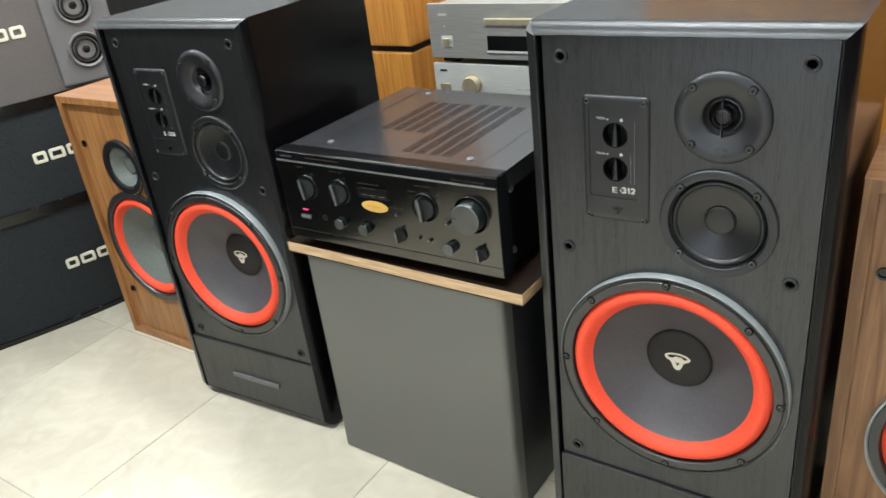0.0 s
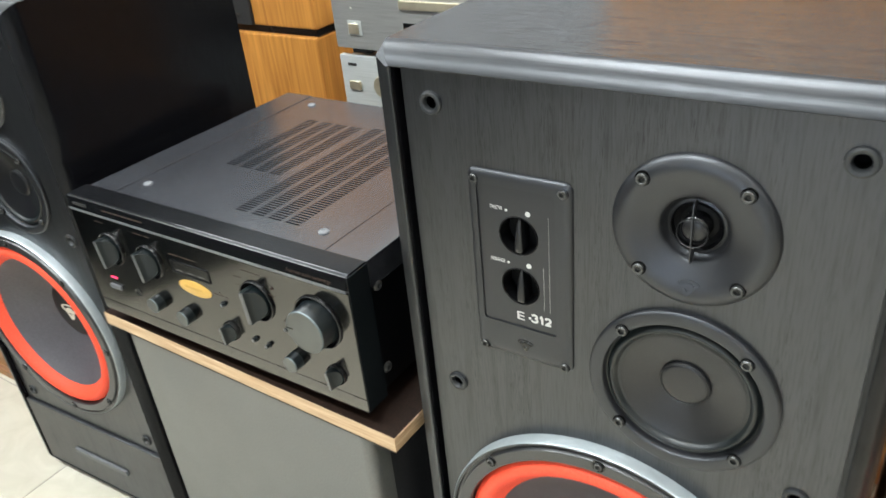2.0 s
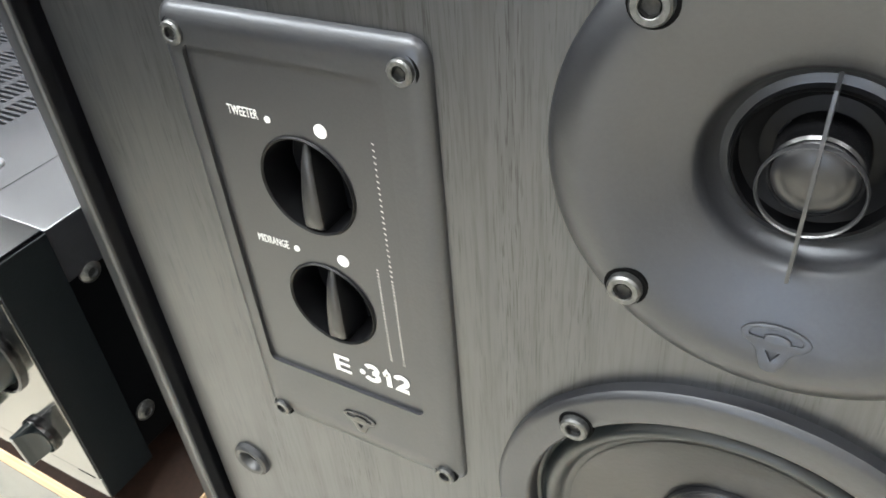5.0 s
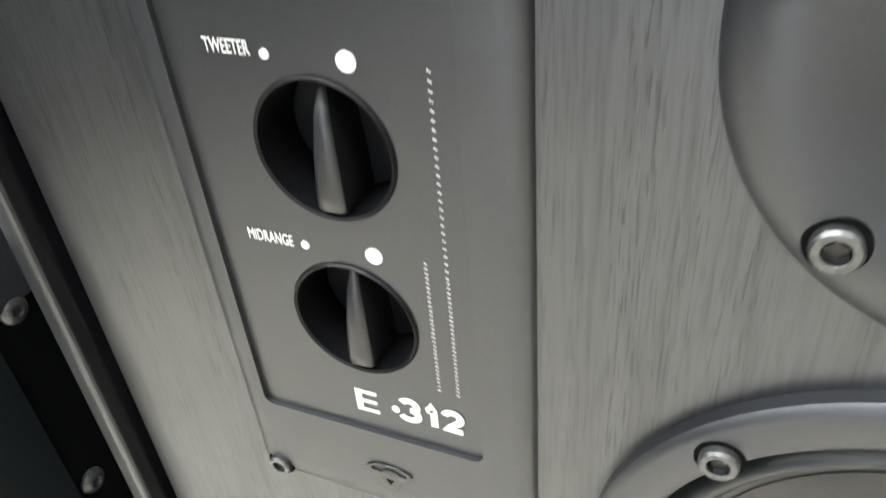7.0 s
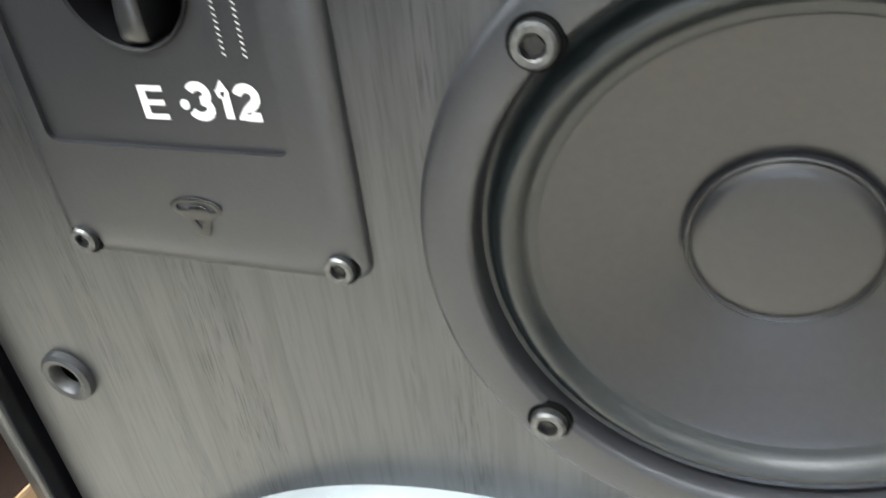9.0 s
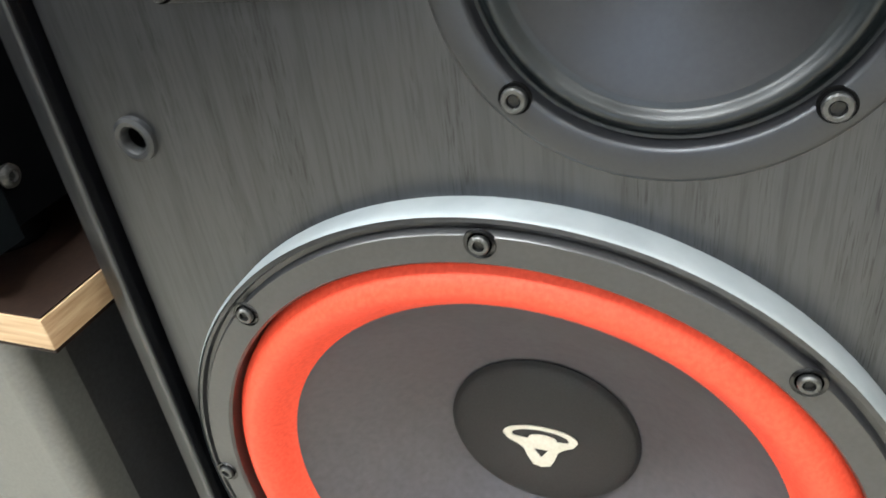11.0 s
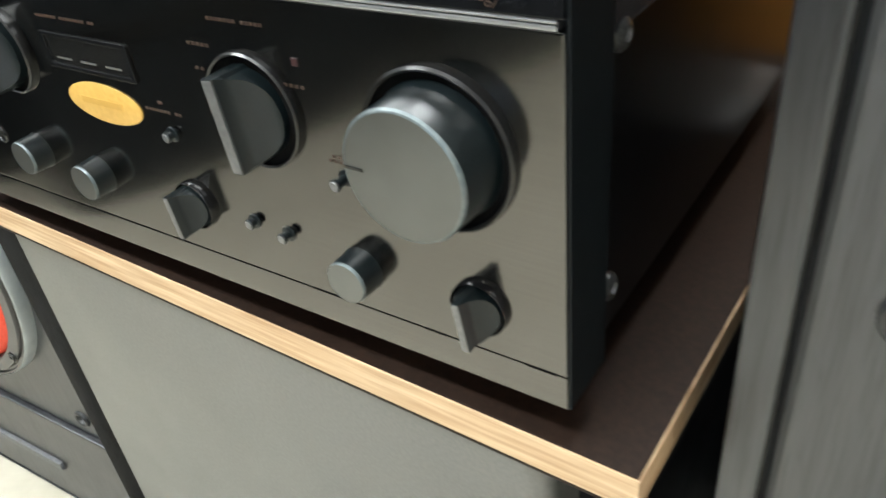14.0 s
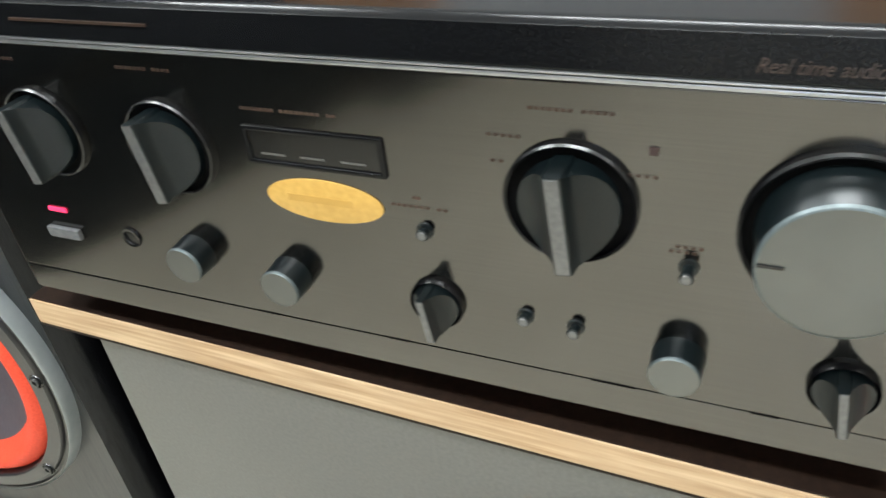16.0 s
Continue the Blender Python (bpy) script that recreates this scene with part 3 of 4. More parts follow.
    # woofer
    w = part("woofer", lathe([(0.1635, 0.0), (0.1635, -0.0105), (0.1622, -0.0125)], 128, 0, wz), silver_rim, t, "woofer with satin rim, red surround and grey paper cone")
    part("flange", lathe([(0.1620, -0.0118), (0.1600, -0.0122), (0.1592, -0.0098), (0.1570, -0.0098), (0.1562, -0.0134), (0.1556, -0.0140), (0.1446, -0.0142), (0.1434, -0.0128), (0.1428, 0.003)], 128, 0, wz), flange_grey, w)
    part("surround", lathe([(0.1430, 0.000)] + arc(0.1418, -0.0072, 0.1175, -0.0020, 0.0100, 14) + [(0.1155, 0.0)], 128, 0, wz), red_foam, w, "bright red foam half roll")
    part("cone", lathe([(0.1182, -0.0022), (0.1150, 0.0012), (0.1120, 0.0052), (0.088, 0.0226), (0.066, 0.0362), (0.0475, 0.0460)], 128, 0, wz), cone_paper, w, "grey paper cone")
    cap = part("dust_cap", lathe([(0.0484, 0.0446), (0.0474, 0.0437)] + [(0.0474 * math.cos(radians(a)), 0.0437 - 0.0064 * math.sin(radians(a))) for a in range(8, 90, 9)] + [(0, 0.0373)], 64, 0, wz), cap_black, w)
    emblem("badge", w, 0.0, 0.0377, wz + 0.001, 0.038, cream_badge)
    for k in range(8):
        a = radians(45 * k + 90.7)
        part("screw_seat", lathe([(0.0062, -0.0138), (0.0058, -0.0147), (0.0050, -0.0144), (0.0046, -0.0143), (0, -0.0143)], 24, 0.1528 * math.cos(a), wz + 0.1528 * math.sin(a)), plastic_deep, w)
        screw(w, 0.1528 * math.cos(a), -0.0141, wz + 0.1528 * math.sin(a), SCREW_SMALL, k * 17)
    # midrange
    md = part("midrange", lathe([(0.0724, 0.0), (0.0724, -0.0036), (0.0714, -0.0048), (0.0701, -0.0052), (0.0622, -0.0052), (0.0615, -0.0049), (0.0606, -0.0036), (0.0601, 0.0014), (0.0575, 0.0022)], 96, mx, mz), plastic, t, "midrange driver with black cone")
    part("surround", lathe([(0.0602, 0.0010), (0.0592, 0.0016), (0.0584, 0.0014)] + arc(0.0580, 0.0010, 0.0506, 0.0010, 0.0034, 10) + [(0.0500, 0.0014), (0.0478, 0.0016), (0.0468, 0.0022)], 96, mx, mz), rubber_dark, md, "dark rubber half roll")
    part("cone", lathe([(0.0482, 0.0014), (0.0462, 0.0024), (0.034, 0.0060), (0.0192, 0.0108)], 96, mx, mz), cone_mid, md)
    part("dust_cap", lathe([(0.0195, 0.0106), (0.0193, 0.0090), (0.0189, 0.0087), (0.0185, 0.0089), (0.0181, 0.0092)] + [(0.0177 * math.cos(radians(a)), 0.0086 - 0.0012 * math.sin(radians(a))) for a in range(15, 90, 15)] + [(0, 0.0074)], 64, mx, mz), cone_mid, md)
    for sx, sz in ((-1, 1), (1, 1), (-1, -1), (1, -1)):
        screw(md, mx + sx * 0.0454, -0.0052, mz + sz * 0.0453, SCREW, 20 * sx + 11 * sz)
    # tweeter
    tw = part("tweeter", lathe([(0.0568, 0.0), (0.0567, -0.0010), (0.0558, -0.0025), (0.0537, -0.0043), (0.0510, -0.0056), (0.0482, -0.0062), (0.0452, -0.0060), (0.0410, -0.0047), (0.0365, -0.0029), (0.0322, -0.0010), (0.0282, 0.0008), (0.0251, 0.0022), (0.0238, 0.0034), (0.0229, 0.0054), (0.0220, 0.0080), (0.0202, 0.0096), (0.0184, 0.0090), (0.0179, 0.0076)], 96, tx, tz), plastic, t, "horn tweeter with flared black mouth")
    part("throat", lathe([(0.0180, 0.0078), (0.0175, 0.0072), (0.0170, 0.0078), (0.0168, 0.0125), (0.0130, 0.0150), (0.0088, 0.0140)], 64, tx, tz), well_black, tw)
    part("dome_ring", lathe([(0.0098, 0.0145), (0.0096, 0.0036), (0.0090, 0.0030), (0.0084, 0.0036)], 64, tx, tz), plastic_deep, tw)
    part("dome", lathe([(0.0086, 0.0036)] + [(0.0084 * math.cos(radians(a)), 0.0036 - 0.0030 * math.sin(radians(a))) for a in range(10, 90, 12)] + [(0, 0.0006)], 48, tx, tz), cone_mid, tw)
    # paler than the horn: light on the ring's edge put into its colour
    part("thin_ring", lathe([(0.0106, -0.0018), (0.0106, -0.0030), (0.0104, -0.0034), (0.0101, -0.0030), (0.0101, -0.0018)], 64, tx, tz), flange_grey, tw, "thin ring held by the upright plate, its edge light painted in")
    me = sheet([[(0.0066, tz + 0.0190), (0.0030, tz + 0.0236), (-0.0028, tz + 0.0224), (-0.0036, tz + 0.0200), (-0.0036, tz - 0.0208), (-0.0028, tz - 0.0236), (0.0030, tz - 0.0240), (0.0066, tz - 0.0190), (-0.0008, tz - 0.0105), (-0.0008, tz + 0.0105)]], -0.0004, 0.0004)
    me.transform(Matrix.Translation((tx, 0, 0)) @ pose(0, 0, 0, 0, 0, 90))
    done("fin", me, plastic, tw, "thin upright plate across the mouth")
    o = emblem("emblem", tw, 0, 0, 0, 0.0155, plastic)
    o.matrix_basis = pose(tx + 0.001, -0.0044, tz - 0.0402, -21)
    for sx, sz in ((-1, 1), (1, 1), (-1, -1), (1, -1)):
        screw(tw, tx + sx * 0.0340, -0.0060, tz + 0.0012 + sz * 0.0348, SCREW, 31 * sx + 7 * sz)
    # control panel
    bm = bmesh.new()
    rings = []
    for inset, y in ((0.0, 0.0002), (0.0002, -0.0009), (0.0010, -0.0021), (0.0026, -0.0031), (0.0048, -0.0037), (0.0068, -0.0038)):
        rings.append([bm.verts.new((x, y, z)) for x, z in rounded(px - 0.0445 + inset, px + 0.0445 - inset, 0.572 + U + inset * 1.7, 0.7435 + U - inset, max(0.0065 - inset * 0.6, 0.003), 6)])
    for y in (-0.0038, 0.0020):
        rings.append([bm.verts.new((x, y, z)) for x, z in rounded(px - 0.0360, px + 0.0310, 0.6055 + U, 0.7320 + U, 0.003, 6)])
    for p, q in zip(rings, rings[1:]):
        for k in range(len(p)):
            j = (k + 1) % len(p)
            bm.faces.new((p[k], p[j], q[j], q[k]))
    bmesh.ops.recalc_face_normals(bm, faces=bm.faces)
    cp = part("control_panel", bm, plastic, t, "moulded black plate with two recessed level knobs")
    kx = px - 0.001
    fy = -0.0024
    done("face_plate", sheet([rounded(px - 0.0385, px + 0.0335, 0.603 + U, 0.7345 + U, 0.003), circle(kx, 0.6915 + U, 0.0162), circle(kx, 0.645 + U, 0.0162)], fy, 0.0022), plastic_fine, cp, "fine black plate with white print", 20)
    for kz in (0.6915 + U, 0.645 + U):
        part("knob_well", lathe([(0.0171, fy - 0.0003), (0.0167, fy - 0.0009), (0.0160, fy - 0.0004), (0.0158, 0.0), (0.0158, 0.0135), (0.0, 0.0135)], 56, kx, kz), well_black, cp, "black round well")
        bm = bmesh.new()
        # pointed blade: narrow and deep above, broad and proud below
        secs = [(0.0164, 0.0004, 0.0060), (0.0150, 0.0009, 0.0010), (0.0080, 0.0019, -0.0012), (-0.0020, 0.0028, -0.0026), (-0.0110, 0.0033, -0.0034), (-0.0150, 0.0034, -0.0034), (-0.0163, 0.0033, -0.0022), (-0.0168, 0.0032, 0.0004)]
        rows = []
        for dz, hw, y in secs:
            dz, hw, y, kc = dz * 0.93, hw * 1.05, y - 0.0006, kx - 0.0001
            rows.append([bm.verts.new(p) for p in ((kc - hw, 0.0125, kz + dz), (kc - hw, y + 0.0011, kz + dz), (kc - hw * 0.6, y, kz + dz), (kc + hw * 0.6, y, kz + dz), (kc + hw, y + 0.0011, kz + dz), (kc + hw, 0.0125, kz + dz))])
        for p, q in zip(rows, rows[1:]):
            for k in range(5):
                bm.faces.new((p[k], p[k + 1], q[k + 1], q[k]))
        bm.faces.new(rows[0])
        bm.faces.new(rows[-1])
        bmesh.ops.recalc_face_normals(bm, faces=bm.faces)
        # black flanks: the shade beside the blade is put into their colour
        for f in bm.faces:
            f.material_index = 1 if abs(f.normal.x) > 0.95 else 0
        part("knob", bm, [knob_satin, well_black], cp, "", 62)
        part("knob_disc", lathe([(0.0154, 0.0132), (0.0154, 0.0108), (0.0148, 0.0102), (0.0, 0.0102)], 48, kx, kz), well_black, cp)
    ly = fy - 0.0002
    for word, wx0, wid, z0 in (("TWEETER", -0.0960, 0.0112, 0.7103), ("MIDRANGE", -0.0976, 0.0126, 0.6632)):
        me = lettering(word, 0.0045, 0, 0, 0, 0.0001)
        xs = [v.co.x for v in me.vertices]
        me.transform(Matrix.Translation((wx0 - 0.0038, ly, z0 + 0.0013 + U)) @ Matrix.Diagonal((wid / (max(xs) - min(xs)), 1, 1, 1)))
        done("lettering", me, white_print, cp, "white printed word", 0)
    for dx, dz, r in ((-0.0810, 0.7120, 0.0011), (-0.0624, 0.7120, 0.0022), (-0.0812, 0.6654, 0.0011), (-0.0630, 0.6660, 0.0022)):
        part("dot", lathe([(r, ly + 0.0002), (r, ly - 0.0001), (0, ly - 0.0001)], 20, dx - 0.0042, dz + 0.0002 + U), white_print, cp)
    me = lettering("E", 0.0112, 0, 0, 0, 0.0001, heavy=0.00012)
    bm = bmesh.new()
    me.transform(Matrix.Translation((-0.0807, ly, 0.6126 + U)) @ Matrix.Diagonal((1.42, 1, 1, 1)))
    bm.from_mesh(me)
    lathe([(0.0012, ly + 0.0001), (0.0012, ly - 0.0001), (0, ly - 0.0001)], 14, -0.0679, 0.6163 + U, bm)
    for n, (x0, path) in enumerate(((-0.0659, THREE_TOP), (-0.0659, THREE_LOW), (-0.0598, ONE), (-0.0540, TWO))):
        bm.from_mesh(ribbon([(x0 - 0.0006 + u * 0.0059, 0.6132 + U + v * 0.0080) for u, v in path], 0.0021, ly - 0.00002 * n))
    part("lettering", bm, white_print, cp, "white printed model number", 0)
    bm = bmesh.new()
    for lx, za, zb in ((-0.0460, 0.7110, 0.6260), (-0.0510, 0.6660, 0.6260)):
        n, z, k = 0, za, 0
        while z > zb:
            f = (za - z) / (za - zb)
            step = 0.0020 if za > 0.7 and f < 0.55 else 0.00135
            c, a = (lx - 0.0034, z + 0.0010 + U), (0.00042, -0.00030)
            vs = [bm.verts.new((c[0] + a[0] * p + 0.0001 * q, ly - 0.0001, c[1] + a[1] * p + 0.00014 * q)) for p, q in ((-1, -1), (1, -1), (1, 1), (-1, 1))]
            bm.faces.new(vs)
            z -= step
    bmesh.ops.recalc_face_normals(bm, faces=bm.faces)
    part("dotted_rule", bm, grey_rule, cp, "fine pale lines of slanted dashes", 0)
    emblem("emblem", cp, px + 0.002, -0.0036, 0.589 + U, 0.0145, plastic_deep)
    for sx, sz in ((-1, 1), (1, 1), (-1, -1), (1, -1)):
        screw(cp, px + sx * 0.0375, -0.0031, 0.6562 + U + sz * 0.0790, SCREW_SMALL, 13 * sx + 29 * sz)
    for fx in (-0.15, 0.15):
        for fyy in (0.04, 0.30):
            part("foot", box(fx - 0.02, fx + 0.02, fyy - 0.02, fyy + 0.02, 0.0, 0.009, 0.002), rubber, t)
    return t


hero = black_loudspeaker(pose(0.005, 0, FLOOR))
copy_thing(hero, pose(-0.9125, -0.002, FLOOR, 0, 0, 3.0))


# ---- amplifier ----
def pointer_knob(parent, x, y, z, r, h, turn):
    """A round knob scooped away on both sides of an upright pointer fin."""
    w, h0 = 0.17 * r, 0.22 * h
    xs = [-0.995, -0.93, -0.82, -0.68, -0.54, -0.42, -0.32, -0.24, -0.17, -0.13, 0.13, 0.17, 0.24, 0.32, 0.42, 0.54, 0.68, 0.82, 0.93, 0.995]
    bm = bmesh.new()
    cols = []
    for u in xs:
        e = abs(u) * r
        ht = h if e < w * 0.9 else h - 0.0005 if e <= w * 1.01 else h0 + (h - h0) * 0.80 * ((r - e) / (r - w)) ** 1.7
        reach = math.sqrt(max(r * r - e * e, 0)) * (1.06 if e <= w * 1.01 else 1.0)
        cols.append([bm.verts.new(p) for p in ((u * r, 0, -reach), (u * r, -ht, -reach), (u * r, -ht, reach), (u * r, 0, reach))])
    for p, q in zip(cols, cols[1:]):
        for k in range(3):
            bm.faces.new((p[k], p[k + 1], q[k + 1], q[k]))
    bm.faces.new(cols[0])
    bm.faces.new(cols[-1])
    bmesh.ops.recalc_face_normals(bm, faces=bm.faces)
    o = part("knob", bm, knob_black, parent, "black knob with an upright pointer fin", 28)
    o.matrix_basis = pose(x, y, z, 0, turn, 0)
    # lighter face: the glint on the fin's edges is painted as grey
    part("pointer_face", box(-w * 0.86, w * 0.86, -h - 0.0004, -h + 0.0003, -r * 1.03, r * 1.03, 0.0004), pointer_grey, o)
    return o


def round_knob(parent, x, y, z, r, h, mark=False):
    o = part("knob", lathe([(r * 1.04, 0), (r, -0.002), (r * 0.97, -h + 0.0015), (r * 0.93, -h), (r * 0.90, -h - 0.0002)], 56), knob_black, parent, "round black knob")
    o.matrix_basis = pose(x, y, z)
    part("bright_rim", lathe([(r * 0.972, -h + 0.0010), (r * 0.950, -h - 0.0001), (r * 0.925, -h - 0.0004)], 56), knob_edge, o)
    part("knob_cap", lathe([(r * 0.93, -h + 0.0012), (r * 0.93, -h - 0.0003), (0, -h - 0.0003)], 56), knob_face, o)
    if mark:
        part("mark", box(-r * 0.93, -r * 0.62, -h - 0.0007, -h - 0.0002, -0.0005, 0.0005), plastic_deep, o)
    return o


def knob_ring(parent, x, y, z, r):
    """A thin lip round a flat black disc painted as a shaded well."""
    o = part("knob_ring", lathe([(r, 0.0), (r * 0.995, -0.0022), (r * 0.965, -0.0030), (r * 0.935, -0.0024), (r * 0.925, 0.0002)], 64), plastic_deep, parent)
    o.matrix_basis = pose(x, y, z)
    # flat disc: the depth and shade of the well are only its black colour
    part("well", lathe([(r * 0.93, -0.0006), (0, -0.0006)], 64), black_hole, o, "flat black disc painted as a shaded well")
    return o


amp = thing("amplifier", pose(-0.456, -0.0015, 0.459), "black stereo amplifier with a big volume knob on a wooden board", "amplifier")
AF = -0.025
HW = 0.217
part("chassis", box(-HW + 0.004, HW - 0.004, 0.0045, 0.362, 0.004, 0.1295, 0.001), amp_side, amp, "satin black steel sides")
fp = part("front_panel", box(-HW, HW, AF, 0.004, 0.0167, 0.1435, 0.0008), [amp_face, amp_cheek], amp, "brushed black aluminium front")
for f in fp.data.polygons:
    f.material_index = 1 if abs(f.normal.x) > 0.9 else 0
part("front_sill", box(-HW, HW, AF + 0.0004, 0.004, 0.0, 0.0162, 0.0008), amp_face, amp)
for side in (-1, 1):
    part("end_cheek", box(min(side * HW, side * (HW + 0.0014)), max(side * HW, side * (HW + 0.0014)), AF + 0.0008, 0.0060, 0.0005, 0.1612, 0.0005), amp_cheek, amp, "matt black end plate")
part("bright_line", box(-HW, HW - 0.002, AF - 0.0008, 0.0, 0.1437, 0.1455, 0.0006), amp_edge, amp, "bright cut line under the top band")
part("fine_line", box(-HW, HW - 0.002, AF - 0.0012, -0.001, 0.1460, 0.1468, 0.0003), amp_edge, amp)
bm = bmesh.new()
sec = [(AF + 0.002, 0.1469), (AF - 0.0004, 0.1471), (AF - 0.0006, 0.1480), (AF + 0.0012, 0.1605), (AF + 0.003, 0.1622), (AF + 0.006, 0.1630), (0.005, 0.1634), (0.006, 0.1626), (0.006, 0.1469)]
sa, sb = [bm.verts.new((-HW, y, z)) for y, z in sec], [bm.verts.new((HW, y, z)) for y, z in sec]
for k in range(len(sec)):
    j = (k + 1) % len(sec)
    bm.faces.new((sa[k], sa[j], sb[j], sb[k]))
bm.faces.new(sa)
bm.faces.new(sb)
bmesh.ops.recalc_face_normals(bm, faces=bm.faces)
part("top_band", bm, amp_band, amp, "glossy black band with bronze print")
slots = []
for x0 in [-0.102 + 0.0255 * k for k in range(4)]:
    for k in range(34):
        y = 0.124 + 0.0047 * k
        slots.append([(x0, y), (x0 + 0.0190, y), (x0 + 0.0190, y + 0.0024), (x0, y + 0.0024)])
for x0 in [0.008 + 0.0255 * k for k in range(4)]:
    for k in range(54):
        y = 0.036 + 0.0047 * k
        slots.append([(x0, y), (x0 + 0.0190, y), (x0 + 0.0190, y + 0.0024), (x0, y + 0.0024)])
done("top_cover", sheet([[(-0.166, 0.0065), (0.163, 0.0065), (0.163, 0.360), (-0.166, 0.360)]] + slots, 0.1590, 0.1604, lying=True), amp_steel, amp, "black painted steel cover with rows of cooling slots", 20)
part("inside", box(-0.162, 0.160, 0.0068, 0.355, 0.147, 0.1575), amp_side, amp)
part("side_cover", box(-HW + 0.001, -0.1672, 0.0065, 0.362, 0.130, 0.1612, 0.0012), amp_steel, amp)
part("side_cover", box(0.1642, HW - 0.001, 0.0065, 0.362, 0.130, 0.1612, 0.0012), amp_steel, amp)
for sx, sy in ((-0.146, 0.040), (0.138, 0.037), (-0.139, 0.330), (0.138, 0.330)):
    o = part("cover_screw", lathe([(0.0058, 0), (0.0056, -0.0012), (0.0040, -0.0024), (0.0022, -0.0026), (0.0018, -0.0016), (0, -0.0016)], 24), bar_grey, amp)
    o.matrix_basis = pose(sx, sy, 0.1603, -90)
for sy, sz in ((0.0195, 0.128), (0.0155, 0.0295)):
    o = part("side_screw", lathe([(0.0062, 0), (0.0060, -0.0014), (0.0044, -0.0030), (0.0026, -0.0034), (0.0022, -0.0020), (0, -0.0020)], 24), steel, amp)
    o.matrix_basis = pose(HW - 0.003, sy, sz, 0, 0, 90)
for fx in (-0.17, 0.17):
    for fyy in (0.035, 0.31):
        o = part("foot", lathe([(0.0, -0.0203), (0.019, -0.0203), (0.021, -0.018), (0.022, 0.004), (0, 0.004)], 28), plastic_deep, amp)
        o.matrix_basis = pose(fx, fyy, 0.0, -90)
        o.matrix_basis = Matrix.Translation((fx, fyy, -0.0005)) @ pose(0, 0, 0, -90) @ Matrix.Rotation(math.pi, 4, "X")
ax = 0.455
zz = -0.459
knob_ring(amp, -0.284 + ax, AF, 0.558 + zz, 0.0300)
round_knob(amp, -0.284 + ax, AF, 0.558 + zz, 0.0243, 0.0205, True)
knob_ring(amp, -0.368 + ax, AF, 0.558 + zz, 0.0238)
pointer_knob(amp, -0.368 + ax, AF, 0.558 + zz, 0.0180, 0.0170, -6)
knob_ring(amp, -0.5395 + ax, AF, 0.561 + zz, 0.0220)
pointer_knob(amp, -0.5395 + ax, AF, 0.561 + zz, 0.0172, 0.0170, -8)
knob_ring(amp, -0.6105 + ax, AF, 0.561 + zz, 0.0220)
pointer_knob(amp, -0.6105 + ax, AF, 0.561 + zz, 0.0172, 0.0170, -8)
for kx, kz in ((-0.5450, 0.5050), (-0.4940, 0.5020), (-0.3275, 0.4962)):
    round_knob(amp, kx + ax, AF, kz + zz, 0.0096, 0.0112)
for kx, kz in ((-0.4235, 0.5020), (-0.2725, 0.4965)):
    k = knob_ring(amp, kx + ax, AF, kz + zz, 0.0118)
    pointer_knob(amp, kx + ax, AF, kz + zz, 0.0100, 0.0140, -8)
for kx, kz, h in ((-0.386, 0.503, 0.0042), (-0.366, 0.502, 0.0052), (-0.327, 0.538, 0.0074), (-0.425, 0.537, 0.0042)):
    o = part("push_button", lathe([(0.0036, 0), (0.0034, -0.0008), (0.0020, -0.001), (0.0019, -h + 0.0018), (0.0025, -h + 0.0014), (0.0025, -h + 0.0004), (0.0020, -h)], 20), knob_black, amp, "small dark metal push button")
    o.matrix_basis = pose(kx + ax, AF, kz + zz)
    part("tip", lathe([(0.0021, -h + 0.0002), (0.0017, -h - 0.0003), (0, -h - 0.0003)], 20), pointer_grey, o, "lighter grey tip")
o = part("headphone_jack", lathe([(0.0056, 0), (0.0052, -0.0012), (0.0040, -0.0010), (0.0036, 0.0), (0, -0.0001)], 24), plastic_deep, amp)
o.matrix_basis = pose(-0.584 + ax, AF, 0.507 + zz)
wn = done("display_window", sheet([rounded(-0.500 + ax, -0.4375 + ax, 0.5585 + zz, 0.5755 + zz, 0.001), rounded(-0.4975 + ax, -0.440 + ax, 0.5605 + zz, 0.5735 + zz, 0.001)], AF - 0.0012, AF + 0.0002, 0.0003), amp_band, amp, "narrow sunk display window")
part("pane", box(-0.4977 + ax, -0.4398 + ax, AF - 0.0003, AF + 0.0002, 0.5603 + zz, 0.5737 + zz), smoked, wn)
for k in range(3):
    part("print_bar", box(-0.493 + ax + 0.018 * k, -0.482 + ax + 0.018 * k, AF - 0.0006, AF - 0.0002, 0.5630 + zz, 0.5638 + zz), dull_mark, wn)
oval = [(-0.4685 + ax + 0.0268 * math.cos(a), 0.5443 + zz + 0.0098 * math.sin(a)) for a in [2 * math.pi * k / 56 for k in range(56)]]
ov = done("oval_sticker", sheet([oval], AF - 0.0007, AF, 0.0002), gold, amp, "oval gold sticker")
part("print_bar", box(-0.485 + ax, -0.455 + ax, AF - 0.0009, AF - 0.0006, 0.5430 + zz, 0.5462 + zz), gold_dim, ov)
part("power_button", box(-0.638 + ax, -0.617 + ax, AF - 0.0030, AF, 0.5005 + zz, 0.5065 + zz, 0.0008), bar_grey, amp, "flat grey power button")
part("power_light", box(-0.633 + ax, -0.621 + ax, AF - 0.0010, AF, 0.5155 + zz, 0.5180 + zz, 0.0004), led_red, amp, "glowing red power light")
part("tiny_light", box(-0.3425 + ax, -0.3395 + ax, AF - 0.0008, AF, 0.5795 + zz, 0.5825 + zz, 0.0003), led_dull, amp)
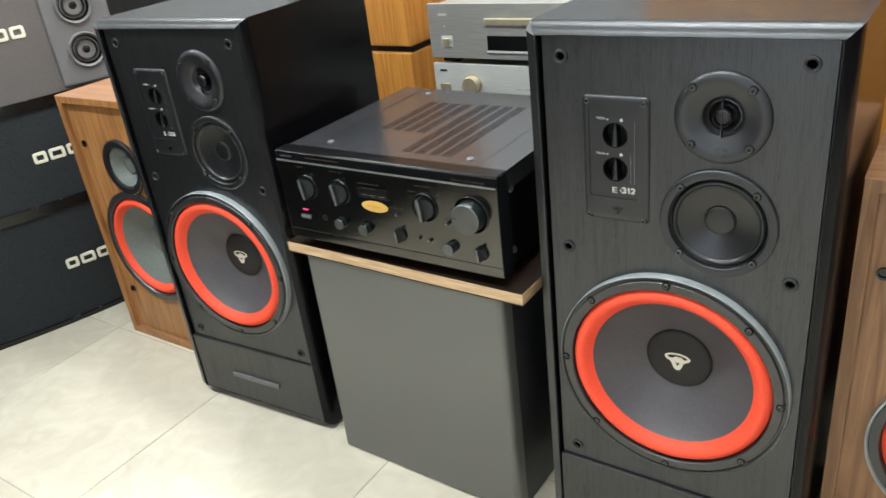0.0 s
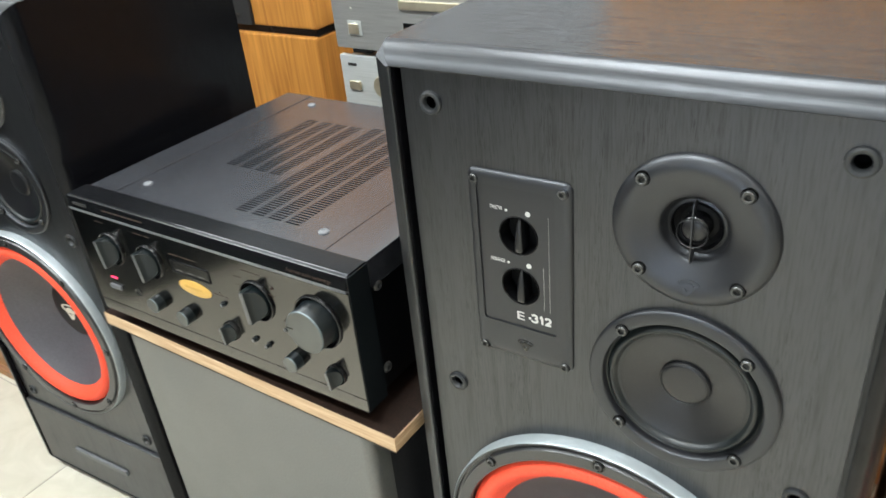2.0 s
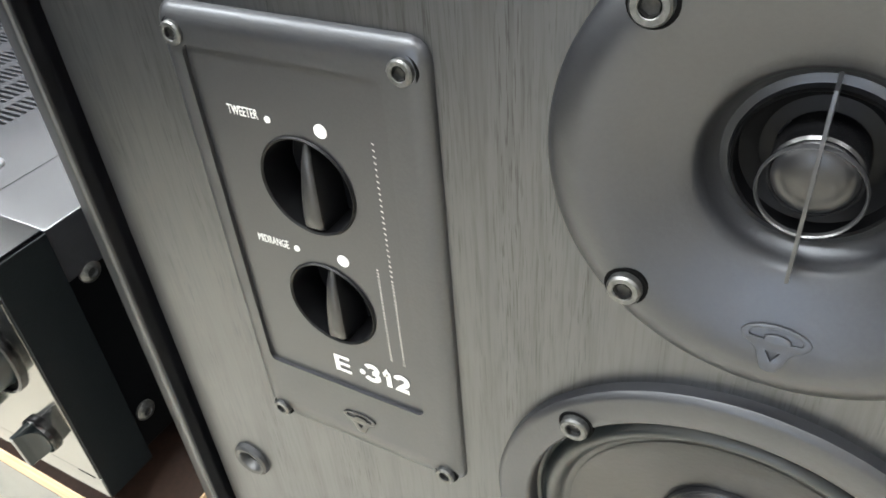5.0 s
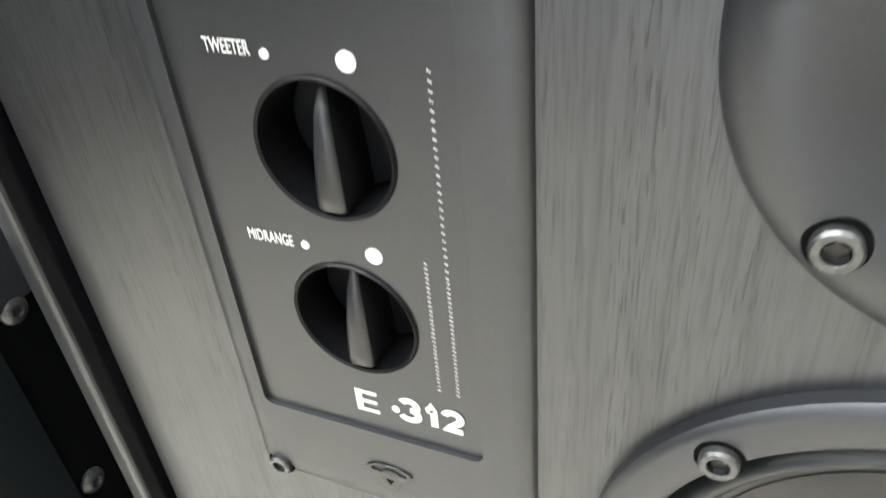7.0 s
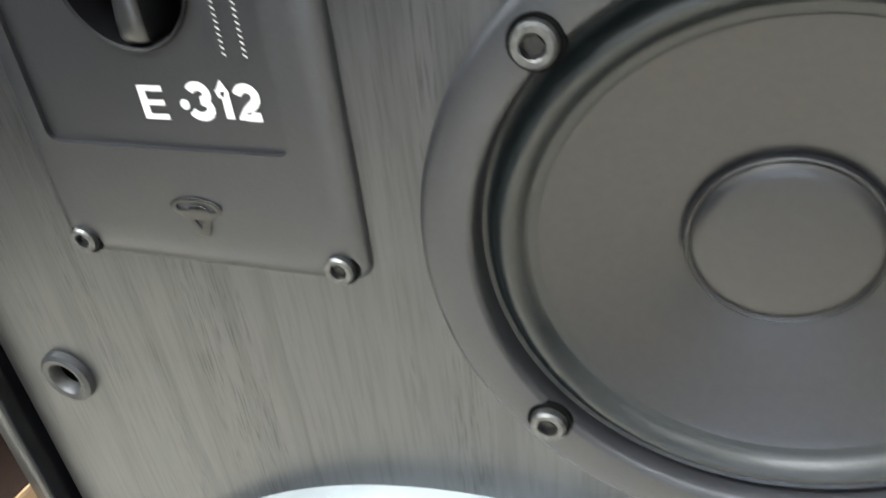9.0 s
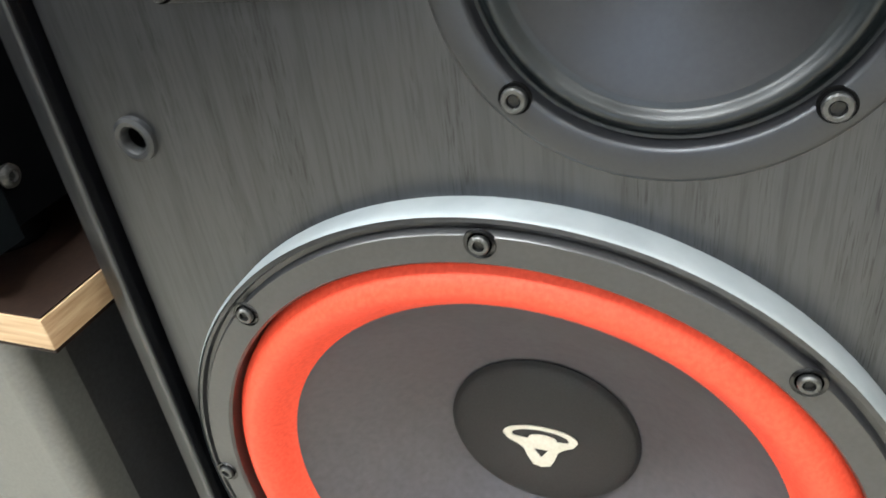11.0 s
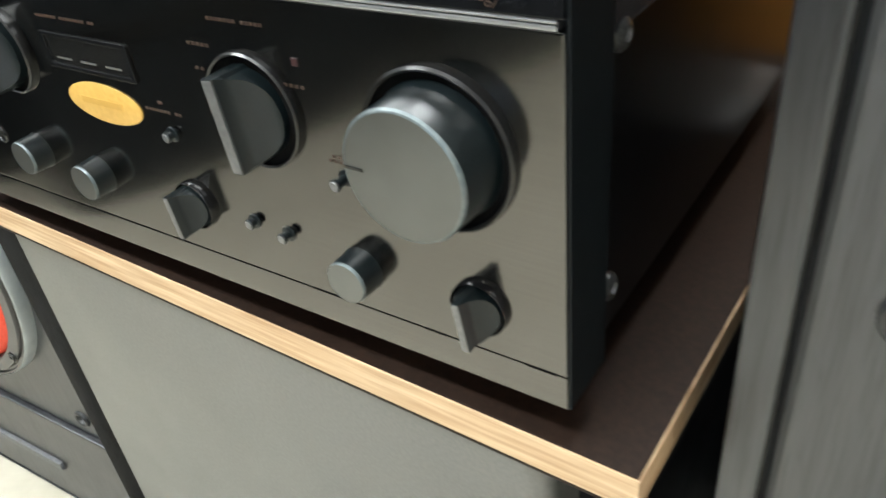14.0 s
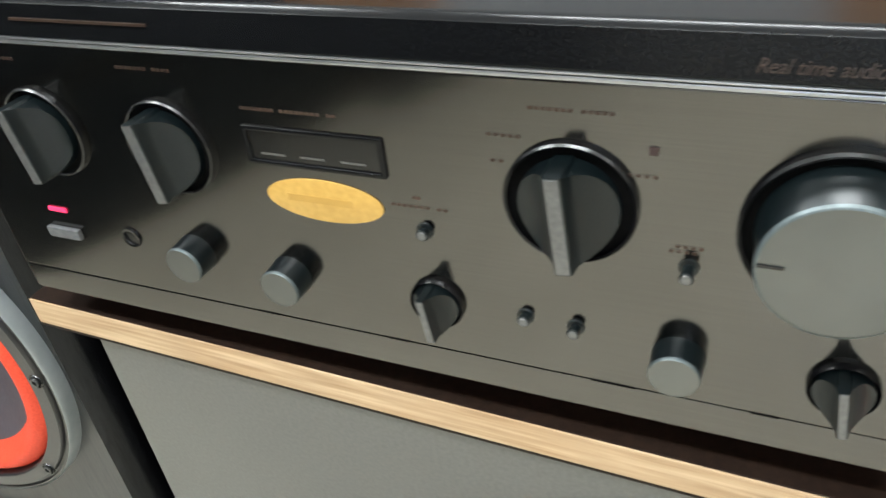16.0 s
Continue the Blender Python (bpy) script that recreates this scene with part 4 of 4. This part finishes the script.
for x0, x1, z, mt in ((-0.555, -0.527, 0.5955, bronze_dim), (-0.498, -0.455, 0.5825, bronze_print), (-0.382, -0.353, 0.5925, bronze_dim), (-0.397, -0.384, 0.5815, bronze_dim), (-0.396, -0.390, 0.5715, bronze_dim), (-0.349, -0.338, 0.5715, bronze_dim), (-0.628, -0.612, 0.5955, bronze_dim), (-0.438, -0.414, 0.5475, bronze_print), (-0.4285, -0.4255, 0.5515, bronze_print), (-0.332, -0.322, 0.5460, bronze_dim), (-0.334, -0.324, 0.5440, bronze_dim)):
    bm = bmesh.new()
    n = max(2, int((x1 - x0) / 0.0022))
    for k in range(n):
        if (k * 7) % 9 != 4:
            u = x0 + (x1 - x0) * k / n
            box(u + ax, u + 0.0015 + ax, AF - 0.0003, AF + 0.0001, z - 0.0006 + zz, z + 0.0006 + zz, bm=bm)
    part("print_bar", bm, mt, amp)
# black strips put the shade along the front seam into colour
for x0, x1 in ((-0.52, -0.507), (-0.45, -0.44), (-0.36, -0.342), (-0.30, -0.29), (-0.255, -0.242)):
    part("seam_shade", box(x0 + ax, x1 + ax, AF - 0.0001, AF + 0.001, 0.0161, 0.0168), black_hole, amp)
me = lettering("Real time audio technology", 0.0062, 0, 0, 0, 0.0001, shear=0.35)
xs = [v.co.x for v in me.vertices]
me.transform(Matrix.Translation((-0.3150 + ax, AF - 0.0003, 0.6090 + zz)) @ pose(0, 0, 0, -7) @ Matrix.Diagonal((0.058 / (max(xs) - min(xs)), 1, 1, 1)))
done("lettering", me, bronze_dim, amp, "dim bronze slanted script", 0)
part("print_bar", box(-0.604 + ax, -0.532 + ax, AF - 0.0006, AF + 0.0005, 0.6130 + zz, 0.6140 + zz), bronze_dim, amp)
part("maker_bar", box(-0.661 + ax, -0.636 + ax, AF - 0.0008, AF + 0.0005, 0.6110 + zz, 0.6142 + zz), grey_print, amp, "pale maker's mark")

# ---- board and the cabinet under it ----
bd = thing("wooden_board", pose(-0.2095, -0.0275, 0.4168, 0, 0, -1.0), "plywood board with dark brown film and raw pale edges", "board")
part("core", box(-0.492, 0, 0, 0.40, 0.0022, 0.0203, 0.0008), pine, bd, "pale raw plywood edges")
part("film", box(-0.4912, -0.0008, 0.0008, 0.3992, 0.0204, 0.0214, 0.0004), board_top, bd, "dark brown top film")
part("film", box(-0.4916, -0.0004, 0.0004, 0.3996, 0.0, 0.0021, 0.0004), board_top, bd, "thin dark brown layer under the core")

st = thing("stand_cabinet", pose(-0.4550, -0.0197, FLOOR, 0, 0, -1.4), "dark grey laminated box cabinet under the wooden board", "cabinet")
bm = bmesh.new()
pl = [(-0.210, 0.004), (-0.206, 0.0), (0.1935, 0.0), (0.2000, 0.0016), (0.2040, 0.0055), (0.2056, 0.012), (0.2056, 0.030), (-0.210, 0.030)]
lo, hi = [bm.verts.new((x, y, 0.003)) for x, y in pl], [bm.verts.new((x, y, 0.4506)) for x, y in pl]
for k in range(len(pl)):
    j = (k + 1) % len(pl)
    bm.faces.new((lo[k], lo[j], hi[j], hi[k]))
bm.faces.new(lo)
bm.faces.new(hi)
bmesh.ops.recalc_face_normals(bm, faces=bm.faces)
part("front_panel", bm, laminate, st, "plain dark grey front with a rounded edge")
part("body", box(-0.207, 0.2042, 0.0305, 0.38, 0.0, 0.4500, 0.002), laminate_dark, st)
part("plinth", box(-0.195, 0.190, 0.012, 0.36, 0.0, 0.012), plastic_deep, st)


# ---- walnut loudspeakers at the two ends ----
def walnut_loudspeaker(m, label, mid=True, silver=False, k=1.0, sock=(0.135, 0.547, 0.140), veneer=None):
    veneer = veneer or walnut
    t = thing("loudspeaker", m, label, "loudspeaker", "walnut loudspeakers")
    H, Wd = 0.667, 0.36
    cab = framed(Wd, H, [(0.018, 0.016), (0.018, 0.0), (0.0165, -0.001), (0.001, -0.001), (0, 0.0005), (0, 0.30)], 0.0, 1)
    for f in cab.faces:
        f.material_index = 1 if abs(f.normal.z) > 0.7 else 0
    part("cabinet", cab, [veneer, walnut_h], t)
    wz, mz = 0.287, 0.500
    done("baffle", sheet([[(-0.162, 0.018), (0.162, 0.018), (0.162, 0.649), (-0.162, 0.649)], circle(0, wz, 0.128 * k), circle(0, mz, 0.050)], 0.010, 0.022), veneer, t)
    w = part("woofer", lathe([(q * k, y) for q, y in [(0.150, 0.010), (0.150, 0.004), (0.147, 0.002), (0.134, 0.002), (0.131, 0.006), (0.130, 0.016)]], 96, 0, wz), flange_grey, t, "woofer with red surround and grey-green cone")
    if silver:
        part("rim", lathe([(q * k, y) for q, y in [(0.153, 0.010), (0.153, 0.0), (0.150, -0.001), (0.148, 0.003)]], 96, 0, wz), silver_rim, w)
    part("surround", lathe([(0.1305 * k, 0.012)] + arc(0.1300 * k, 0.009, 0.106 * k, 0.014, 0.010, 10) + [(0.104 * k, 0.016)], 96, 0, wz), red_foam, w, "red foam half roll")
    part("cone", lathe([(q * k, y) for q, y in [(0.107, 0.0135), (0.100, 0.018), (0.046, 0.058), (0.044, 0.052), (0.03, 0.045), (0, 0.042)]], 96, 0, wz), green_cone, w)
    d = part("midrange", lathe([(0.069, 0.010), (0.069, 0.003), (0.066, 0.001), (0.053, 0.002), (0.051, 0.012)], 72, 0, mz), plastic, t)
    part("cone", lathe([(0.052, 0.010), (0.048, 0.007), (0.044, 0.010), (0.022, 0.030), (0.020, 0.024), (0, 0.019)], 72, 0, mz), green_cone, d)
    for sx, sz in ((-sock[0], sock[1]), (sock[0], sock[1]), (-sock[0], sock[2]), (sock[0], sock[2])):
        s = part("grille_socket", lathe([(0.0085, 0.010), (0.0082, 0.0065), (0.0055, 0.0065), (0.005, 0.009), (0, 0.009)], 24, sx, sz), plastic_deep, t)
    return t


walnut_loudspeaker(pose(-1.340, 0.090, FLOOR), "warm walnut loudspeaker with red-edged woofer on the tiles", veneer=walnut_warm)
walnut_loudspeaker(pose(0.3885, 0.085, FLOOR), "pale brown walnut loudspeaker beside the black one", silver=True, k=0.885, sock=(0.1445, 0.538, 0.132))


# ---- stacked cloth-fronted loudspeakers ----
def bowed_cabinet(m, width, height, bulge, cloth, label, tweeters=False):
    t = thing("loudspeaker", m, label, "loudspeaker", "stack of karaoke loudspeakers")
    n = 18
    fr = [(-width / 2 + width * k / n, -bulge * (1 - ((2 * k / n - 1) ** 2))) for k in range(n + 1)]

    def slab(z0, z1, off, back, mat, name, lab=""):
        bm = bmesh.new()
        pl = [(x * (1 + 2 * off / width), y - off) for x, y in fr] + [(width / 2 + off, back), (-width / 2 - off, back)]
        a, b = [bm.verts.new((x, y, z0)) for x, y in pl], [bm.verts.new((x, y, z1)) for x, y in pl]
        for k in range(len(pl)):
            j = (k + 1) % len(pl)
            bm.faces.new((a[k], a[j], b[j], b[k]))
        bm.faces.new(a)
        bm.faces.new(b)
        bmesh.ops.recalc_face_normals(bm, faces=bm.faces)
        return part(name, bm, mat, t, lab)

    slab(0.0, 0.014, 0.006, 0.36, plastic_deep, "base")
    slab(0.0142, height - 0.0142, 0.0, 0.34, cloth, "grille")
    slab(height - 0.014, height, 0.006, 0.36, plastic_deep if not tweeters else grey_case, "top")
    return t


RZ = 70.7


def on_stack(along, z, out=0.0):
    return pose(-1.765 + 0.33 * along + 0.944 * out, 0.016 + 0.944 * along - 0.33 * out, z, 0, 0, RZ)


# unseen stacks, added so that the amplifier front reflects something dark
for px, py, width, turn in ((-1.34, -0.85, 0.80, 108.4), (-1.05, -1.43, 0.40, 108.4), (-1.80, -0.555, 0.29, 90)):
    for z0, h in ((FLOOR, 0.305), (FLOOR + 0.305, 0.293), (FLOOR + 0.598, 0.293)):
        bowed_cabinet(pose(px, py, z0, 0, 0, turn), width, h, 0.045, cloth_navy, "unseen black loudspeaker added to darken the amplifier's reflections")
for z0, h, cl, lab, al, lx in ((FLOOR, 0.344, cloth_navy, "black cloth-fronted loudspeaker at the foot of a stack", -0.02, 0.128), (FLOOR + 0.344, 0.275, cloth_navy, "black cloth-fronted loudspeaker in a stack", -0.02, 0.143), (FLOOR + 0.619, 0.36, cloth_grey, "grey loudspeaker with two small tweeters on a stack", -0.02, 0.105)):
    c = bowed_cabinet(on_stack(al, z0, -0.03), 0.80, h, 0.045, cl, lab, z0 > 0.4)
    for k in range(3):
        wd = 0.034 if k != 1 else 0.040
        x = lx - al + (-0.044 + 0.044 * k)
        y = -0.045 * (1 - (2 * (x) / 0.80) ** 2) - 0.003
        me = sheet([rounded(x - wd / 2, x + wd / 2, h * 0.5 - 0.015, h * 0.5 + 0.015, 0.006), rounded(x - wd / 2 + 0.0082, x + wd / 2 - 0.0082, h * 0.5 - 0.0068, h * 0.5 + 0.0068, 0.002)], y, y + 0.007, 0.001)
        done("badge_block", me, cream_badge, c, "cream badge block")
    if z0 > 0.4:
        part("side_horn_panel", box(0.235, 0.402, -0.040, 0.30, 0.020, h - 0.02, 0.012), grey_case, c, "grey moulded end with two tweeters")
        for hz in (0.106, 0.218):
            tw = part("tweeter", lathe([(0.046, -0.040), (0.046, -0.046), (0.043, -0.050), (0.038, -0.046), (0.030, -0.030), (0.026, -0.028)], 48, 0.315, hz), grey_case, c)
            part("horn", lathe([(0.037, -0.0462), (0.030, -0.036), (0.028, -0.044), (0.024, -0.046), (0.022, -0.034), (0.016, -0.030), (0.010, -0.040), (0, -0.044)], 40, 0.315, hz), plastic_deep, tw)
            part("ring", lathe([(0.030, -0.043), (0.0275, -0.047), (0.025, -0.043)], 40, 0.315, hz), steel, tw)

# ---- equipment behind ----
rk = thing("equipment_rack", pose(-0.53, 0.72, FLOOR), "brown wooden rack under the silver units", "rack")
part("top_shelf", box(-0.26, 0.27, -0.16, 0.20, 0.502, 0.522, 0.002), walnut_h, rk)
part("low_shelf", box(-0.24, 0.25, -0.15, 0.20, 0.06, 0.08, 0.002), walnut_h, rk)
for sx in (-0.26, 0.25):
    part("side_panel", box(sx, sx + 0.02, -0.16, 0.20, 0.0, 0.5015, 0.002), walnut, rk)

pre = thing("preamplifier", pose(-0.533, 0.575, FLOOR + 0.522), "champagne silver amplifier unit on the wooden rack", "amplifier")
part("case", box(-0.213, 0.213, 0.012, 0.30, 0.012, 0.118, 0.002), graphite, pre)
part("front_panel", box(-0.217, 0.217, 0.0, 0.0118, 0.012, 0.124, 0.002), champagne, pre, "brushed champagne front")
k = part("knob", lathe([(0.024, 0), (0.0235, -0.001), (0.021, -0.0015), (0.0205, -0.016), (0.019, -0.018), (0, -0.018)], 40), gold_trim, pre, "round pale gold knob")
k.matrix_basis = pose(-0.113, 0, 0.078)
part("button", box(-0.200, -0.174, -0.005, 0.0, 0.062, 0.078, 0.002), gold_trim, pre)
for k in range(2):
    part("print_bar", box(0.0 + 0.02 * k, 0.012 + 0.02 * k, -0.0006, 0.0, 0.070, 0.074), white_print, pre)
part("maker_bar", box(-0.199, -0.180, -0.0006, 0.0, 0.105, 0.110), grey_print, pre)
for fx in (-0.18, 0.18):
    for fyy in (0.04, 0.26):
        part("foot", box(fx - 0.02, fx + 0.02, fyy - 0.02, fyy + 0.02, 0.0, 0.0125, 0.002), plastic_deep, pre)

cd = thing("disc_player", pose(-0.530, 0.570, FLOOR + 0.646), "graphite disc player standing on the silver unit", "disc player")
part("case", box(-0.213, 0.213, 0.012, 0.29, 0.014, 0.128, 0.002), graphite, cd)
part("front_panel", box(-0.217, 0.217, 0.0, 0.0118, 0.014, 0.134, 0.002), graphite, cd, "graphite front")
part("disc_tray", box(-0.068, 0.090, -0.006, 0.0, 0.088, 0.103, 0.002), gold_trim, cd, "pale gold disc tray")
part("display_window", box(-0.065, 0.090, -0.002, 0.0, 0.034, 0.066, 0.001), plastic_deep, cd)
part("window_sill", box(-0.066, 0.090, -0.004, 0.0, 0.029, 0.0335, 0.001), champagne, cd)
bt = part("power_button", box(-0.185, -0.155, -0.0015, 0.0, 0.038, 0.064, 0.001), champagne, cd)
part("button_cap", box(-0.181, -0.160, -0.006, -0.0015, 0.041, 0.059, 0.002), gold_trim, bt)
part("maker_bar", box(-0.188, -0.165, -0.0006, 0.0, 0.108, 0.113), white_print, cd)
part("small_light", box(-0.175, -0.172, -0.001, 0.0, 0.083, 0.086), cream_badge, cd)
for fx in (-0.18, 0.18):
    for fyy in (0.04, 0.25):
        part("foot", box(fx - 0.02, fx + 0.02, fyy - 0.02, fyy + 0.02, 0.0, 0.0145, 0.002), plastic_deep, cd)


def teak_loudspeaker(m, w, d, h, label, front):
    t = thing("loudspeaker", m, label, "loudspeaker", "teak loudspeakers")
    part("cabinet", box(-w, 0, 0, d, 0.012, h - 0.001, 0.006), teak, t)
    part("base_trim", box(-w + 0.003, -0.003, 0.003, d - 0.003, 0.0, 0.0125, 0.001), plastic_deep, t, "black base trim")
    if front:
        part("grille", box(-w - 0.002, -front, -0.008, 0.002, 0.014, h - 0.01, 0.003), cap_black, t, "black front cloth")
        part("badge_bar", box(-front - 0.075, -front - 0.030, -0.0095, -0.0075, 0.030, 0.037, 0.001), grey_print, t)
    return t


teak_loudspeaker(pose(-0.848, 0.626, FLOOR), 0.36, 0.28, 0.654, "orange teak loudspeaker on the floor behind the amplifier", 0.325)
teak_loudspeaker(pose(-0.846, 0.630, FLOOR + 0.654), 0.36, 0.28, 0.50, "orange teak loudspeaker with black cloth on another one", 0.165)
teak_loudspeaker(pose(0.125, 0.600, FLOOR), 0.380, 0.30, 0.644, "orange teak loudspeaker on the floor behind the black one", 0)
teak_loudspeaker(pose(0.125, 0.602, FLOOR + 0.644), 0.380, 0.30, 0.40, "orange teak loudspeaker stacked on another one", 0)

# black box added to keep the gap behind the loudspeaker dark
sb = thing("storage_box", pose(-0.09, 0.36, FLOOR), "plain black box added to darken the gap behind the loudspeaker", "box")
part("body", box(-0.20, 0.20, 0.0, 0.22, 0.0, 0.36, 0.004), cap_black, sb)
part("lid", box(-0.203, 0.203, -0.003, 0.223, 0.361, 0.40, 0.004), cap_black, sb)

# cabinet added to give the black loudspeaker's side a warm reflection
wc = thing("wooden_cabinet", pose(0.66, 0.88, FLOOR), "tall orange-brown cabinet added for its warm reflection", "cabinet")
part("body", box(-0.50, 0.60, -0.25, 0.45, 0.0, 1.30, 0.004), teak, wc)
part("door", box(-0.48, 0.045, -0.268, -0.251, 0.06, 1.27, 0.003), teak, wc)
part("door", box(0.055, 0.58, -0.268, -0.251, 0.06, 1.27, 0.003), teak, wc)

# white cable on the board behind the amplifier
tagged(done("cable", tube([(-0.2215, 0.250, 0.4437), (-0.2185, 0.268, 0.4457), (-0.2235, 0.285, 0.4447), (-0.2225, 0.315, 0.4432), (-0.2205, 0.345, 0.4432)], 0.0048), white_plastic), "white cable lying on the board beside the amplifier", "cable")

# beige horn driver on the stack
hd = thing("horn_driver", on_stack(0.33, FLOOR + 0.979, -0.10), "beige metal horn driver on the stacked loudspeakers", "horn driver")
part("body", lathe([(0.0, -0.05), (0.05, -0.05), (0.058, -0.044), (0.058, -0.02), (0.045, -0.01), (0.045, 0.05), (0, 0.05)], 32, 0, 0.058), beige, hd)
part("base", box(-0.05, 0.05, -0.03, 0.05, 0.0, 0.016, 0.003), beige, hd)

# ---- floor of separate tiles ----
floor = part("floor", box(X0, X1, Y0, Y1, FLOOR - 0.05, FLOOR - 0.0012), grout_mat)
tagged(floor, "cream porcelain floor tiles with thin grey joints", "floor", kind="structure")
T = 0.5116
bm = box(-T / 2 + 0.0012, T / 2 - 0.0012, -T / 2 + 0.0012, T / 2 - 0.0012, -0.006, 0.0)
bmesh.ops.bevel(bm, geom=[e for e in bm.edges if all(v.co.z > -0.001 for v in e.verts)], offset=0.0010, segments=1, affect="EDGES")
tile_me = bpy.data.meshes.new("tile")
bm.to_mesh(tile_me)
bm.free()
tile_me.materials.append(tile_mat)
for i in range(12):
    for j in range(4, 11):
        o = new("tile", tile_me)
        o.parent = floor
        o.location = (-0.5555 + T * (i - 5.5), 0.0810 + T * (j - 7.5), FLOOR)
